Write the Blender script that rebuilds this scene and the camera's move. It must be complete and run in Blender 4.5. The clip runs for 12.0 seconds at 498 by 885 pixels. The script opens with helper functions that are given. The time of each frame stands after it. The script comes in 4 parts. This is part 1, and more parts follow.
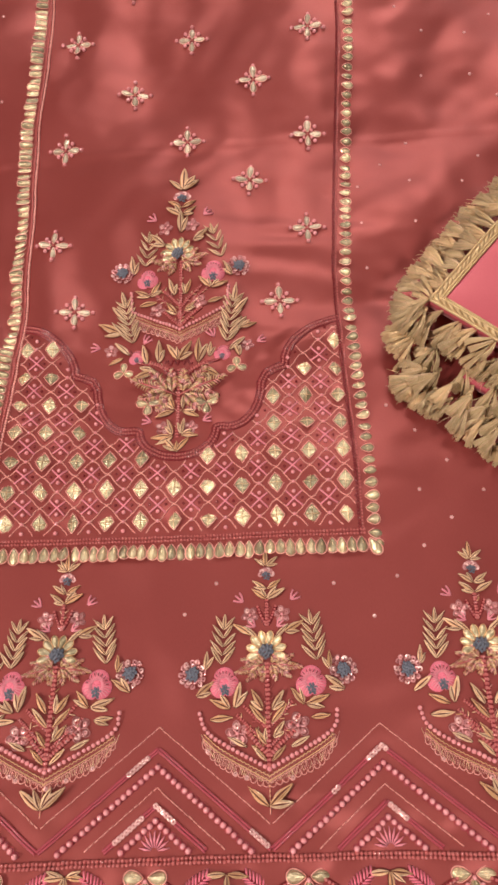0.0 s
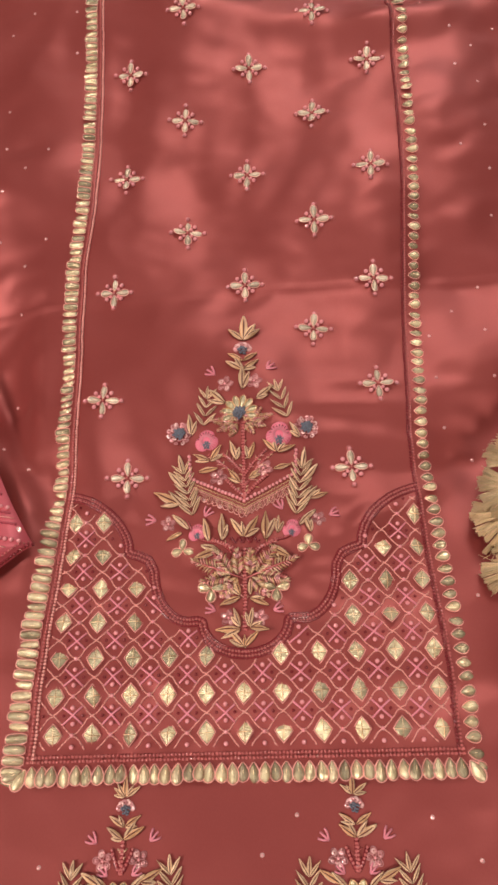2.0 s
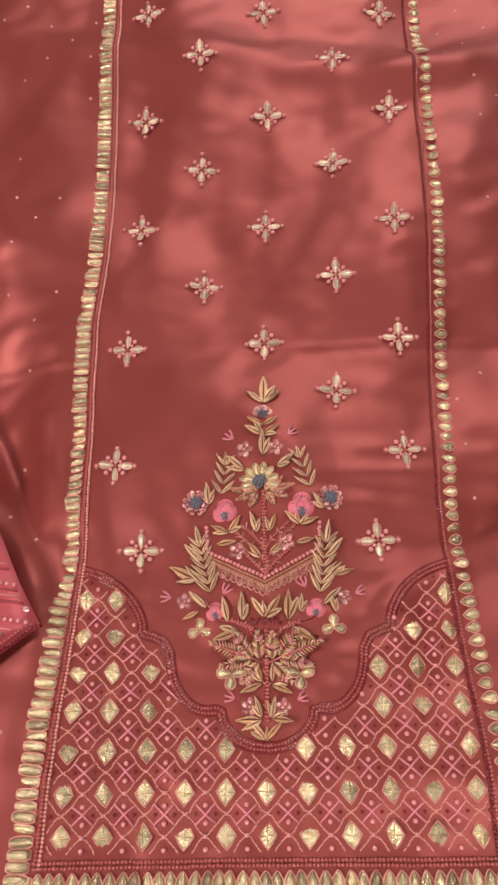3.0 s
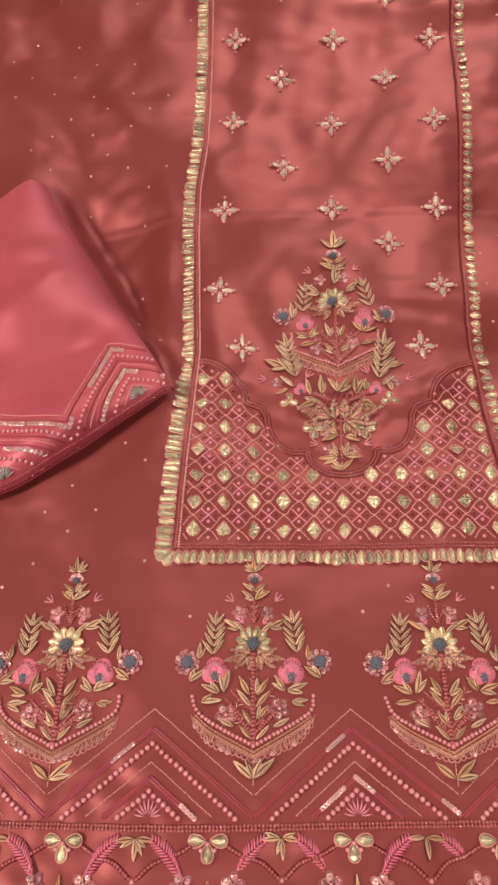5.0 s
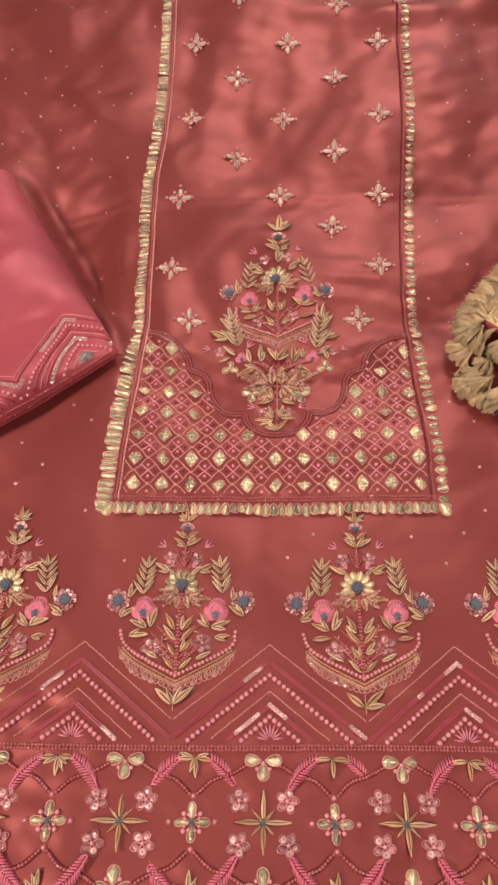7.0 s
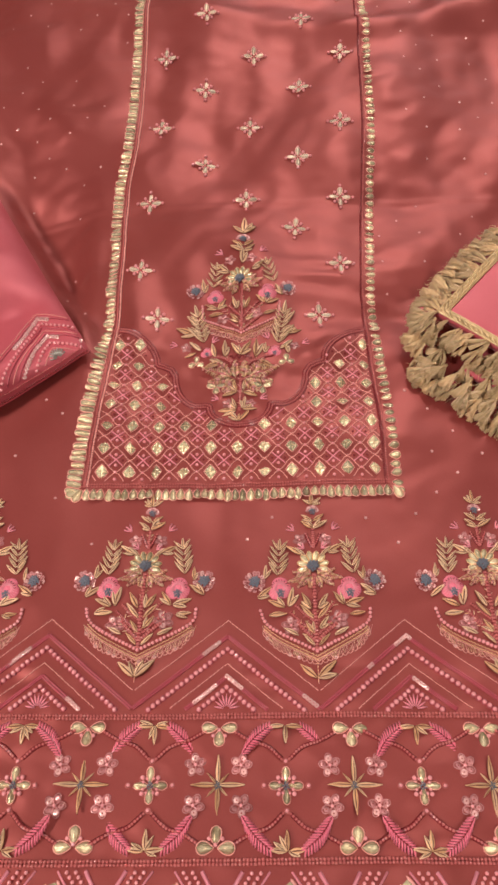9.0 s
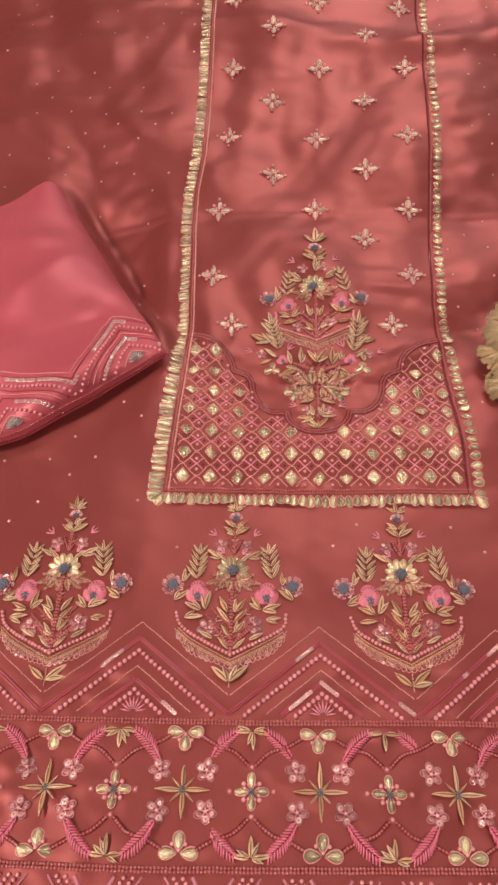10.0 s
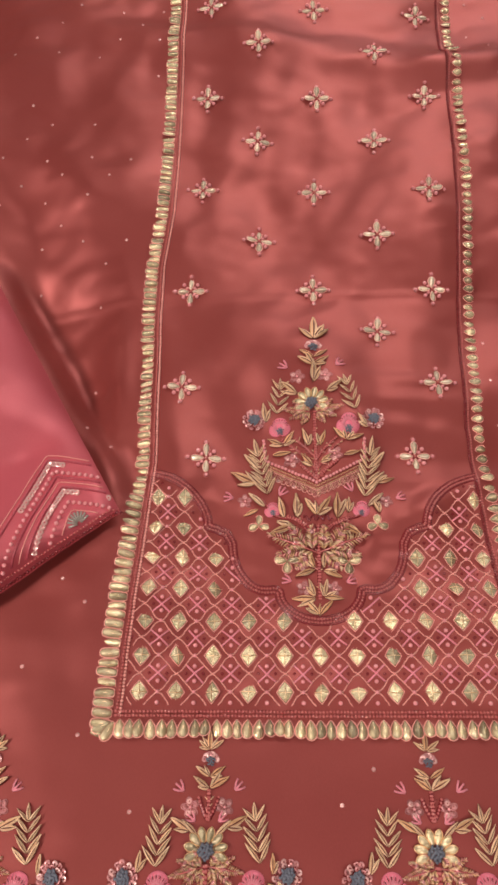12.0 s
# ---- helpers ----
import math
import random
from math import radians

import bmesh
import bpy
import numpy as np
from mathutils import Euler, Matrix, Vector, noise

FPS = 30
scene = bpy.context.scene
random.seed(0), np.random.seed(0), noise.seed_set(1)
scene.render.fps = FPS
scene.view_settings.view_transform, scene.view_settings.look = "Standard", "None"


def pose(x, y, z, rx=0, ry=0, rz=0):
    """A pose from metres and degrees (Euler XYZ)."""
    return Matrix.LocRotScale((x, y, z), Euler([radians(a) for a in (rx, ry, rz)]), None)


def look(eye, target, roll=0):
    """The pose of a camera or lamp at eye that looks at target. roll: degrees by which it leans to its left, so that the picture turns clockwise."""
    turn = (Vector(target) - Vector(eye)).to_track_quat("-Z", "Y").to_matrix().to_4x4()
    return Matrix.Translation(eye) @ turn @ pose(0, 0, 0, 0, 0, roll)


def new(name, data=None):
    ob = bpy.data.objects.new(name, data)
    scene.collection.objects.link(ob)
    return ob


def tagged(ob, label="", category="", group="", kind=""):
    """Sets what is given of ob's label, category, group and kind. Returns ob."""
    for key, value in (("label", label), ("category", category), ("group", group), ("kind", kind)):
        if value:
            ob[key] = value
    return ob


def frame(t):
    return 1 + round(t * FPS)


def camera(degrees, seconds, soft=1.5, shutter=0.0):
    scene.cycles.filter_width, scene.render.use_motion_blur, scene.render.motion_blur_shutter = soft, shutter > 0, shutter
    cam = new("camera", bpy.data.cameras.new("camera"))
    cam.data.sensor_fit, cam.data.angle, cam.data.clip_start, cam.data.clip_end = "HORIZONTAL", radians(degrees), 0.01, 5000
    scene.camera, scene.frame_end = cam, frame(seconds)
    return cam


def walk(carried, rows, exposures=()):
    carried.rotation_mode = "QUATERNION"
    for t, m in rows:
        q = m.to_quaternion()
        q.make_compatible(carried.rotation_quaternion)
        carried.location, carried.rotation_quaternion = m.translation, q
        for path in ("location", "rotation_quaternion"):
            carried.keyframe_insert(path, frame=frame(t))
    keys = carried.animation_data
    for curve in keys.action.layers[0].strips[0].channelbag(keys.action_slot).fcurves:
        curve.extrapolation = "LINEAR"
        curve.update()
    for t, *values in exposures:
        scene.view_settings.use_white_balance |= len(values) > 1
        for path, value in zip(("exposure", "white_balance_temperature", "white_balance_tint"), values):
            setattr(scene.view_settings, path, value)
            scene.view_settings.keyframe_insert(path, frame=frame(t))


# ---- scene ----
cam = camera(40.0, 12.0, soft=2.8)
PATH = [
    (0, (0.055, -0.056, 0.325), (-0.026, 0.584, -1.568), -9.0),
    (0.5, (0.079, -0.054, 0.321), (0.023, 0.61, -1.564), -7.4),
    (1, (0.08, -0.029, 0.318), (0.024, 0.659, -1.559), -7.4),
    (1.5, (0.05, -0.002, 0.318), (-0.018, 0.721, -1.546), -7.6),
    (2, (0.02, 0.021, 0.319), (-0.048, 0.772, -1.534), -7.0),
    (2.5, (0.01, 0.046, 0.313), (-0.05, 0.829, -1.527), -6.1),
    (2.7, (0.011, 0.057, 0.311), (-0.054, 0.851, -1.523), -6.3),
    (4.3, (-0.031, -0.038, 0.348), (-0.018, 0.748, -1.491), 0.1),
    (4.5, (-0.038, -0.056, 0.353), (-0.032, 0.73, -1.486), -0.2),
    (5, (-0.049, -0.092, 0.365), (-0.053, 0.711, -1.467), -0.3),
    (5.5, (-0.056, -0.116, 0.373), (-0.072, 0.716, -1.445), -0.6),
    (6, (-0.051, -0.132, 0.377), (-0.083, 0.723, -1.431), -1.2),
    (6.5, (-0.032, -0.137, 0.375), (-0.067, 0.734, -1.425), -1.3),
    (7, (-0.005, -0.137, 0.371), (-0.042, 0.733, -1.429), -1.9),
    (7.2, (0.008, -0.138, 0.371), (-0.031, 0.732, -1.429), -2.3),
    (8.8, (0.033, -0.156, 0.377), (-0.02, 0.74, -1.41), -3.9),
    (9, (0.021, -0.159, 0.381), (-0.028, 0.747, -1.402), -3.4),
    (9.5, (-0.01, -0.163, 0.383), (-0.044, 0.764, -1.389), -1.7),
    (10, (-0.036, -0.163, 0.38), (-0.055, 0.775, -1.386), -0.2),
    (10.5, (-0.041, -0.132, 0.372), (-0.043, 0.799, -1.399), 0.9),
    (11, (-0.043, -0.089, 0.355), (-0.038, 0.82, -1.426), 1.1),
    (11.5, (-0.038, -0.049, 0.345), (-0.039, 0.836, -1.449), 0.5),
    (12, (-0.03, -0.016, 0.331), (-0.034, 0.847, -1.473), 0.0),
]
walk(cam, [(t, look(eye, target, roll)) for t, eye, target, roll in PATH],
     [(0.0, 0.08), (1.0, 0.16), (2.0, -0.04), (2.6, -0.08), (4.5, -0.06), (5.5, -0.05), (7.0, -0.02), (9.0, 0.04), (10.0, -0.04), (11.5, -0.12), (12.0, -0.12)])
NORTH_FILL_POWER = 6.5
LAMPS = [(-1.65, -0.40, 54.0, 0.5), (0.60, -0.75, 17.0, 0.3), (0.38, 1.62, 22.0, 0.7)]


# ---- world and light ----
world = bpy.data.worlds.new("world")
scene.world = world
world.use_nodes = True
sky = world.node_tree.nodes.new("ShaderNodeTexSky")
sky.sky_type, sky.sun_disc = "NISHITA", False
sky.sun_elevation, sky.sun_rotation = radians(38), radians(129)
world.node_tree.links.new(sky.outputs[0], world.node_tree.nodes["Background"].inputs[0])
world.node_tree.nodes["Background"].inputs[1].default_value = 0.08

sun = new("sun", bpy.data.lights.new("sun", "SUN"))
sun.data.energy, sun.data.angle, sun.data.color = 2.0, radians(0.5), (1.0, 0.93, 0.84)
sun.matrix_world = look((2.0, -1.6, 2.0), (0, 0, 0))

# added fill from the north, out of view, to brighten the upper cloth
north_fill = new("north_fill_light", bpy.data.lights.new("north_fill_light", "AREA"))
north_fill.data.shape, north_fill.data.size, north_fill.data.size_y = "RECTANGLE", 1.3, 1.2
north_fill.data.energy, north_fill.data.color = NORTH_FILL_POWER, (1.0, 0.92, 0.84)
north_fill.matrix_world = look((0.75, 2.0, 1.15), (0.75, 0.0, 1.05))

# unseen area lights, added overhead: a key from the west and two brightening fills
for lamp_x, lamp_y, power, wide in LAMPS:
    overhead = new("added_overhead_light", bpy.data.lights.new("added_overhead_light", "AREA"))
    overhead.data.shape, overhead.data.size = "DISK", wide
    overhead.data.energy, overhead.data.color = power, (1.0, 0.90, 0.825)
    overhead.matrix_world = look((lamp_x, lamp_y, 1.80), (lamp_x, lamp_y, 0.0))

MM = 0.001
MATS = {}


# ---- materials ----
def material(name, base, second=None, rough=0.5, metal=0.0, grain=300.0, blotch=14.0, bump=0.15, sheen=0.0, sheen_tint=(1, 0.7, 0.6),
             spread=0.0, spec=0.5, stretch=(1, 1, 1), depth=0.0004, coat=0.0):
    mat = bpy.data.materials.new(name)
    mat.use_nodes = True
    nt = mat.node_tree
    bsdf = nt.nodes["Principled BSDF"]
    coord = nt.nodes.new("ShaderNodeTexCoord")
    scale = nt.nodes.new("ShaderNodeMapping")
    scale.inputs["Scale"].default_value = stretch
    info, far, moved = nt.nodes.new("ShaderNodeObjectInfo"), nt.nodes.new("ShaderNodeMath"), nt.nodes.new("ShaderNodeVectorMath")
    far.operation, far.inputs[1].default_value = "MULTIPLY", 37.0 if spread else 0.0
    nt.links.new(info.outputs["Random"], far.inputs[0])
    nt.links.new(coord.outputs["Object"], moved.inputs[0])
    nt.links.new(far.outputs[0], moved.inputs[1])
    nt.links.new(moved.outputs[0], scale.inputs[0])
    fine, broad = nt.nodes.new("ShaderNodeTexNoise"), nt.nodes.new("ShaderNodeTexNoise")
    fine.inputs["Scale"].default_value, fine.inputs["Detail"].default_value = grain, 3
    broad.inputs["Scale"].default_value, broad.inputs["Detail"].default_value = blotch, 4
    nt.links.new(scale.outputs[0], fine.inputs[0])
    nt.links.new(moved.outputs[0], broad.inputs[0])
    mix = nt.nodes.new("ShaderNodeMix")
    mix.data_type = "RGBA"
    mix.inputs[6].default_value = (*base, 1)
    mix.inputs[7].default_value = (*(second or [c * 0.72 for c in base]), 1)
    total = nt.nodes.new("ShaderNodeMath")
    total.operation = "MULTIPLY_ADD"
    nt.links.new(fine.outputs[0], total.inputs[0])
    total.inputs[1].default_value = 0.6
    shift = nt.nodes.new("ShaderNodeMath")
    shift.operation = "MULTIPLY_ADD"
    nt.links.new(broad.outputs[0], shift.inputs[0])
    shift.inputs[1].default_value, shift.inputs[2].default_value = 1.2, -0.45
    nt.links.new(shift.outputs[0], total.inputs[2])
    nt.links.new(total.outputs[0], mix.inputs[0])
    colour = mix.outputs[2]
    if spread:
        hsv = nt.nodes.new("ShaderNodeHueSaturation")
        span = nt.nodes.new("ShaderNodeMapRange")
        span.inputs[3].default_value, span.inputs[4].default_value = 1 - spread, 1 + spread
        nt.links.new(info.outputs["Random"], span.inputs[0])
        nt.links.new(span.outputs[0], hsv.inputs["Value"])
        nt.links.new(colour, hsv.inputs["Color"])
        colour = hsv.outputs[0]
    nt.links.new(colour, bsdf.inputs["Base Color"])
    bsdf.inputs["Roughness"].default_value, bsdf.inputs["Metallic"].default_value = rough, metal
    bsdf.inputs["Specular IOR Level"].default_value = spec
    bsdf.inputs["Sheen Weight"].default_value = sheen
    bsdf.inputs["Sheen Tint"].default_value, bsdf.inputs["Sheen Roughness"].default_value = (*sheen_tint, 1), 0.35
    bsdf.inputs["Coat Weight"].default_value = coat
    relief = nt.nodes.new("ShaderNodeBump")
    relief.inputs["Strength"].default_value, relief.inputs["Distance"].default_value = bump, depth
    nt.links.new(fine.outputs[0], relief.inputs["Height"])
    nt.links.new(relief.outputs[0], bsdf.inputs["Normal"])
    MATS[name] = mat
    return mat


material("coral_satin", (0.368, 0.071, 0.061), (0.272, 0.044, 0.040), rough=0.46, metal=0.43, grain=3000, blotch=9, bump=0.05, sheen=0.08,
         sheen_tint=(1, 0.70, 0.62), spec=0.55, stretch=(1, 0.25, 1))
material("rose_crepe", (0.63, 0.118, 0.147), (0.51, 0.082, 0.107), metal=0.20, rough=0.46, grain=1600, blotch=11, bump=0.15, sheen=0.2, sheen_tint=(1, 0.6, 0.6))
material("champagne_tissue", (1.0, 0.88, 0.69), (0.68, 0.50, 0.33), rough=0.27, metal=0.35, grain=6, blotch=2.6, bump=0.8, spread=0.25, stretch=(1, 2.5, 1), depth=0.0005)
material("gold_tissue", (0.98, 0.83, 0.56), (0.46, 0.35, 0.16), rough=0.27, metal=0.68, grain=6, blotch=2.6, bump=0.9, spread=0.42, stretch=(1, 2.5, 1), depth=0.0006)
material("gold_wire", (0.93, 0.58, 0.32), (0.68, 0.37, 0.18), rough=0.28, metal=0.12, grain=22, blotch=3.5, bump=0.5, spread=0.18, depth=0.0002)
material("pale_wire", (0.98, 0.72, 0.48), (0.84, 0.54, 0.32), rough=0.28, metal=0.10, grain=22, blotch=3.5, bump=0.5, spread=0.15, depth=0.0002)
material("pink_thread", (0.95, 0.38, 0.44), (0.84, 0.25, 0.33), rough=0.5, grain=2500, blotch=200, bump=0.4)
# dark brown lines that paint shade into the gaps and outlines of leaves and petals
material("shade_thread", (0.22, 0.055, 0.035), (0.16, 0.035, 0.025), rough=0.7, grain=2500, blotch=200, bump=0.4)
material("peach_thread", (0.96, 0.47, 0.41), (0.84, 0.36, 0.31), rough=0.5, grain=2500, blotch=200, bump=0.4)
material("maroon_bead", (0.27, 0.032, 0.038), (0.20, 0.024, 0.030), rough=0.25, grain=900, blotch=200, bump=0.05, coat=0.4)
material("rose_bead", (0.60, 0.17, 0.155), (0.48, 0.11, 0.11), rough=0.25, grain=900, blotch=200, bump=0.05, coat=0.5)
material("pink_pearl", (0.92, 0.40, 0.41), (0.84, 0.30, 0.32), rough=0.25, grain=900, blotch=250, bump=0.03, coat=0.35, spec=0.6)
material("rose_cord", (0.50, 0.075, 0.105), (0.36, 0.05, 0.07), rough=0.4, grain=1500, blotch=200, bump=0.3, coat=0.2)
material("sequin", (0.97, 0.58, 0.54), (0.88, 0.42, 0.40), rough=0.14, metal=0.3, grain=900, blotch=300, bump=0.05, coat=0.6, spread=0.15)
material("mauve_sequin", (0.78, 0.36, 0.35), (0.56, 0.18, 0.19), rough=0.2, metal=0.3, grain=900, blotch=300, bump=0.1, coat=0.5, spread=0.2)
material("blue_knot", (0.20, 0.21, 0.255), (0.08, 0.085, 0.12), rough=0.45, grain=2500, blotch=300, bump=0.3)
material("silver_knot", (0.52, 0.47, 0.42), (0.34, 0.30, 0.26), rough=0.3, metal=0.3, grain=2500, blotch=300, bump=0.3)
material("hot_pink_silk", (0.94, 0.25, 0.34), (0.80, 0.14, 0.22), rough=0.45, grain=14, blotch=2.5, bump=0.4, sheen=0.2)
material("tassel_floss", (0.90, 0.67, 0.38), (0.66, 0.45, 0.22), rough=0.38, metal=0.15, grain=2500, blotch=120, bump=0.3, spread=0.22, sheen=0.25, sheen_tint=(1, 0.95, 0.8))
material("gold_braid", (0.92, 0.68, 0.40), (0.60, 0.41, 0.20), rough=0.35, metal=0.6, grain=1800, blotch=220, bump=0.5)
# unseen walls and ceiling, kept dark so the satin's reflections stay deep
material("dark_room_shell", (0.11, 0.088, 0.075), (0.09, 0.072, 0.062), rough=0.8, grain=60, blotch=3, bump=0.1)
material("wood", (0.32, 0.19, 0.10), (0.20, 0.11, 0.06), rough=0.45, grain=40, blotch=4, bump=0.15, stretch=(1, 8, 1))


# ---- cloth surface ----
def ridge(x, y, ax, ay, bx, by, high, wide, far, sharp=False):
    """A soft fold along a line: its height at (x, y), with its own width on either side; a sharp one is a pressed crease."""
    dx, dy = bx - ax, by - ay
    ll = dx * dx + dy * dy
    u = ((x - ax) * dx + (y - ay) * dy) / ll
    side = ((x - ax) * -dy + (y - ay) * dx) / math.sqrt(ll)
    w = wide if side > 0 else far
    over = max(0.0, -u, u - 1) * math.sqrt(ll)
    across = math.sqrt((side / w) ** 2 + 0.004) if sharp else (side / w) ** 2
    return high * math.exp(-across - (over / 0.03) ** 2)


def S(x, y):
    """Height of the kurta's cloth."""
    z = 0.28 * ((y - 0.16) ** 2 - 0.0256)
    loose = min(1.0, max(0.0, (y + 0.02) / 0.14)) * 0.85 + 0.15
    z += (0.45 + 0.55 * loose) * 0.0095 * noise.noise(Vector((x * 11 + 3.1, y * 9 + 1.7, 0.3)))
    z += (0.40 + 0.60 * loose) * 0.0032 * noise.noise(Vector((x * 30 + 7.1, y * 22 + 4.2, 5.3)))
    z += (0.4 + 0.6 * loose) * 0.0008 * noise.noise(Vector((x * 60 - y * 20 + 2.0, y * 75 + 8.0, 1.3)))
    # cloth drawn in by dense stitching: the hem below the sprays, and the trellis
    drawn = 1.0 if y < -0.10 or (0.004 < y < 0.125 and -0.09 < x < 0.095) else 0.25
    z += drawn * 0.0009 * noise.noise(Vector((x * 105 + 1.0, y * 125 + 3.0, 7.7)))
    # the pressed crease across the cloth, and the folds above and beside the panel
    z += ridge(x, y, -0.32, 0.238, 0.32, 0.252, -0.0042, 0.034, 0.030, True)
    z += ridge(x, y, -0.32, 0.2385, 0.32, 0.2525, 0.0006, 0.0022, 0.0022)
    z += ridge(x, y, -0.10, 0.452, 0.12, 0.428, 0.0050, 0.014, 0.018)
    z += ridge(x, y, 0.10, 0.425, 0.30, 0.470, 0.0060, 0.012, 0.018)
    z += ridge(x, y, -0.34, 0.400, -0.17, 0.418, 0.0050, 0.020, 0.024)
    z += ridge(x, y, -0.21, 0.365, -0.11, 0.315, 0.0042, 0.030, 0.018)
    z += ridge(x, y, -0.34, 0.330, -0.22, 0.330, 0.0036, 0.018, 0.020)
    z += ridge(x, y, -0.185, 0.315, -0.108, 0.195, -0.0095, 0.024, 0.036)
    z += ridge(x, y, -0.108, 0.205, -0.100, 0.110, 0.0055, 0.010, 0.012)
    z += ridge(x, y, 0.150, 0.44, 0.130, 0.27, 0.0030, 0.030, 0.034)
    z += ridge(x, y, 0.055, 0.42, 0.085, 0.28, 0.0030, 0.020, 0.026)
    z += ridge(x, y, -0.05, 0.31, -0.02, 0.42, 0.0030, 0.020, 0.020)
    z += ridge(x, y, -0.02, 0.225, 0.03, 0.165, 0.0030, 0.020, 0.024)
    z += ridge(x, y, -0.06, 0.175, -0.03, 0.120, -0.0020, 0.016, 0.016)
    z += ridge(x, y, 0.02, 0.178, 0.10, 0.168, 0.0009, 0.006, 0.007)
    z += ridge(x, y, 0.03, 0.160, 0.10, 0.150, 0.0012, 0.006, 0.007)
    z += ridge(x, y, 0.062, 0.108, 0.085, 0.118, 0.0030, 0.010, 0.010)
    z += ridge(x, y, 0.118, 0.140, 0.270, 0.297, -0.0085, 0.022, 0.024)
    z += ridge(x, y, -0.106, 0.148, -0.166, 0.248, -0.0120, 0.008, 0.018)
    z += ridge(x, y, 0.03, 0.188, 0.12, 0.182, 0.0008, 0.004, 0.006)
    z += ridge(x, y, 0.02, 0.171, 0.11, 0.176, 0.0007, 0.004, 0.006)
    z += ridge(x, y, -0.10, 0.036, 0.10, 0.038, 0.0040, 0.018, 0.016)
    z += ridge(x, y, -0.10, 0.060, 0.10, 0.062, 0.0014, 0.014, 0.012)
    return z


def onto(x, y, angle=0.0, lift=0.0, sx=1.0, sy=1.0, sz=1.0, tip=0.0, roll=0.0, ground=S):
    """A pose lying on the cloth at (x, y) millimetres, turned by an angle about the cloth's own normal; sizes in millimetres."""
    px, py, e = x * MM, y * MM, 0.0015
    gx = (ground(px + e, py) - ground(px - e, py)) / (2 * e)
    gy = (ground(px, py + e) - ground(px, py - e)) / (2 * e)
    n = Vector((-gx, -gy, 1)).normalized()
    t = Vector((math.cos(radians(angle)), math.sin(radians(angle)), 0))
    t = (t - n * t.dot(n)).normalized()
    b = n.cross(t)
    rot = Matrix((t, b, n)).transposed().to_4x4()
    return (Matrix.Translation(Vector((px, py, ground(px, py))) + n * lift * MM) @ rot @ pose(0, 0, 0, roll, -tip, 0)
            @ Matrix.Diagonal((sx * MM, sy * MM, sz * MM, 1)))


# ---- mesh building ----
class Geo:
    def __init__(self):
        self.v, self.f, self.m, self.slots = [], [], [], []

    def slot(self, name):
        if name not in self.slots:
            self.slots.append(name)
        return self.slots.index(name)

    def add(self, verts, faces, mat):
        k, s = len(self.v), self.slot(mat)
        self.v.extend([tuple(p) for p in verts])
        self.f.extend([tuple(i + k for i in face) for face in faces])
        self.m.extend([s] * len(faces))

    def tube(self, pts, r, mat, sides=5, loop=False, taper=False, coil=0.0, up=Vector((0, 0, 1))):
        pts = [Vector(p) for p in pts]
        n, verts, faces = len(pts), [], []
        for i, p in enumerate(pts):
            a = pts[i - 1] if i or loop else p
            c = pts[(i + 1) % n] if i < n - 1 or loop else p
            d = (c - a).normalized() if (c - a).length > 1e-9 else Vector((1, 0, 0))
            s = d.cross(up)
            s = s.normalized() if s.length > 1e-6 else Vector((1, 0, 0))
            w = s.cross(d)
            q = r * (max(0.25, math.sin(math.pi * (i + 0.3) / (n - 0.4))) if taper else 1.0) * (1 + coil * (-1) ** i)
            for k in range(sides):
                g = 2 * math.pi * k / sides
                verts.append(p + s * math.cos(g) * q + w * math.sin(g) * q)
        for i in range(n if loop else n - 1):
            for k in range(sides):
                j, o = (i + 1) % n, (k + 1) % sides
                faces.append((i * sides + k, i * sides + o, j * sides + o, j * sides + k))
        if not loop:
            faces += [tuple(range(sides))[::-1], tuple((n - 1) * sides + k for k in range(sides))]
        self.add(verts, faces, mat)

    def ball(self, centre, r, mat, seg=7, rings=4, squash=(1, 1, 1), m=None):
        c, verts, faces = Vector(centre), [], []
        for i in range(1, rings):
            a = math.pi * i / rings
            for k in range(seg):
                g = 2 * math.pi * (k + 0.5 * (i % 2)) / seg
                verts.append(Vector((math.sin(a) * math.cos(g) * squash[0], math.sin(a) * math.sin(g) * squash[1], math.cos(a) * squash[2])) * r)
        verts += [Vector((0, 0, r * squash[2])), Vector((0, 0, -r * squash[2]))]
        top, low = len(verts) - 2, len(verts) - 1
        for i in range(rings - 2):
            for k in range(seg):
                o = (k + 1) % seg
                faces.append((i * seg + k, (i + 1) * seg + k, (i + 1) * seg + o, i * seg + o))
        for k in range(seg):
            o = (k + 1) % seg
            faces += [(top, k, o), (low, (rings - 2) * seg + o, (rings - 2) * seg + k)]
        if m is not None:
            verts = [m @ p for p in verts]
        self.add([c + p for p in verts], faces, mat)

    def ring(self, m, r, hole, thick, mat, seg=10):
        """A flat sequin with a hole, slightly cupped."""
        verts, faces = [], []
        for k in range(seg):
            g = 2 * math.pi * k / seg
            for q, z in ((r, 0.0), (r * 0.93, thick), (hole, thick * 0.45)):
                verts.append(m @ Vector((q * math.cos(g), q * math.sin(g), z)))
        for k in range(seg):
            o = (k + 1) % seg
            for j in range(2):
                faces.append((3 * k + j, 3 * o + j, 3 * o + j + 1, 3 * k + j + 1))
        self.add(verts, faces, mat)

    def sheet(self, rows, mat, wrap=False):
        """A surface through rows of points."""
        n = len(rows[0])
        verts = [p for row in rows for p in row]
        faces = []
        for i in range(len(rows) - 1):
            for k in range(n if wrap else n - 1):
                o = (k + 1) % n
                faces.append((i * n + k, i * n + o, (i + 1) * n + o, (i + 1) * n + k))
        self.add(verts, faces, mat)

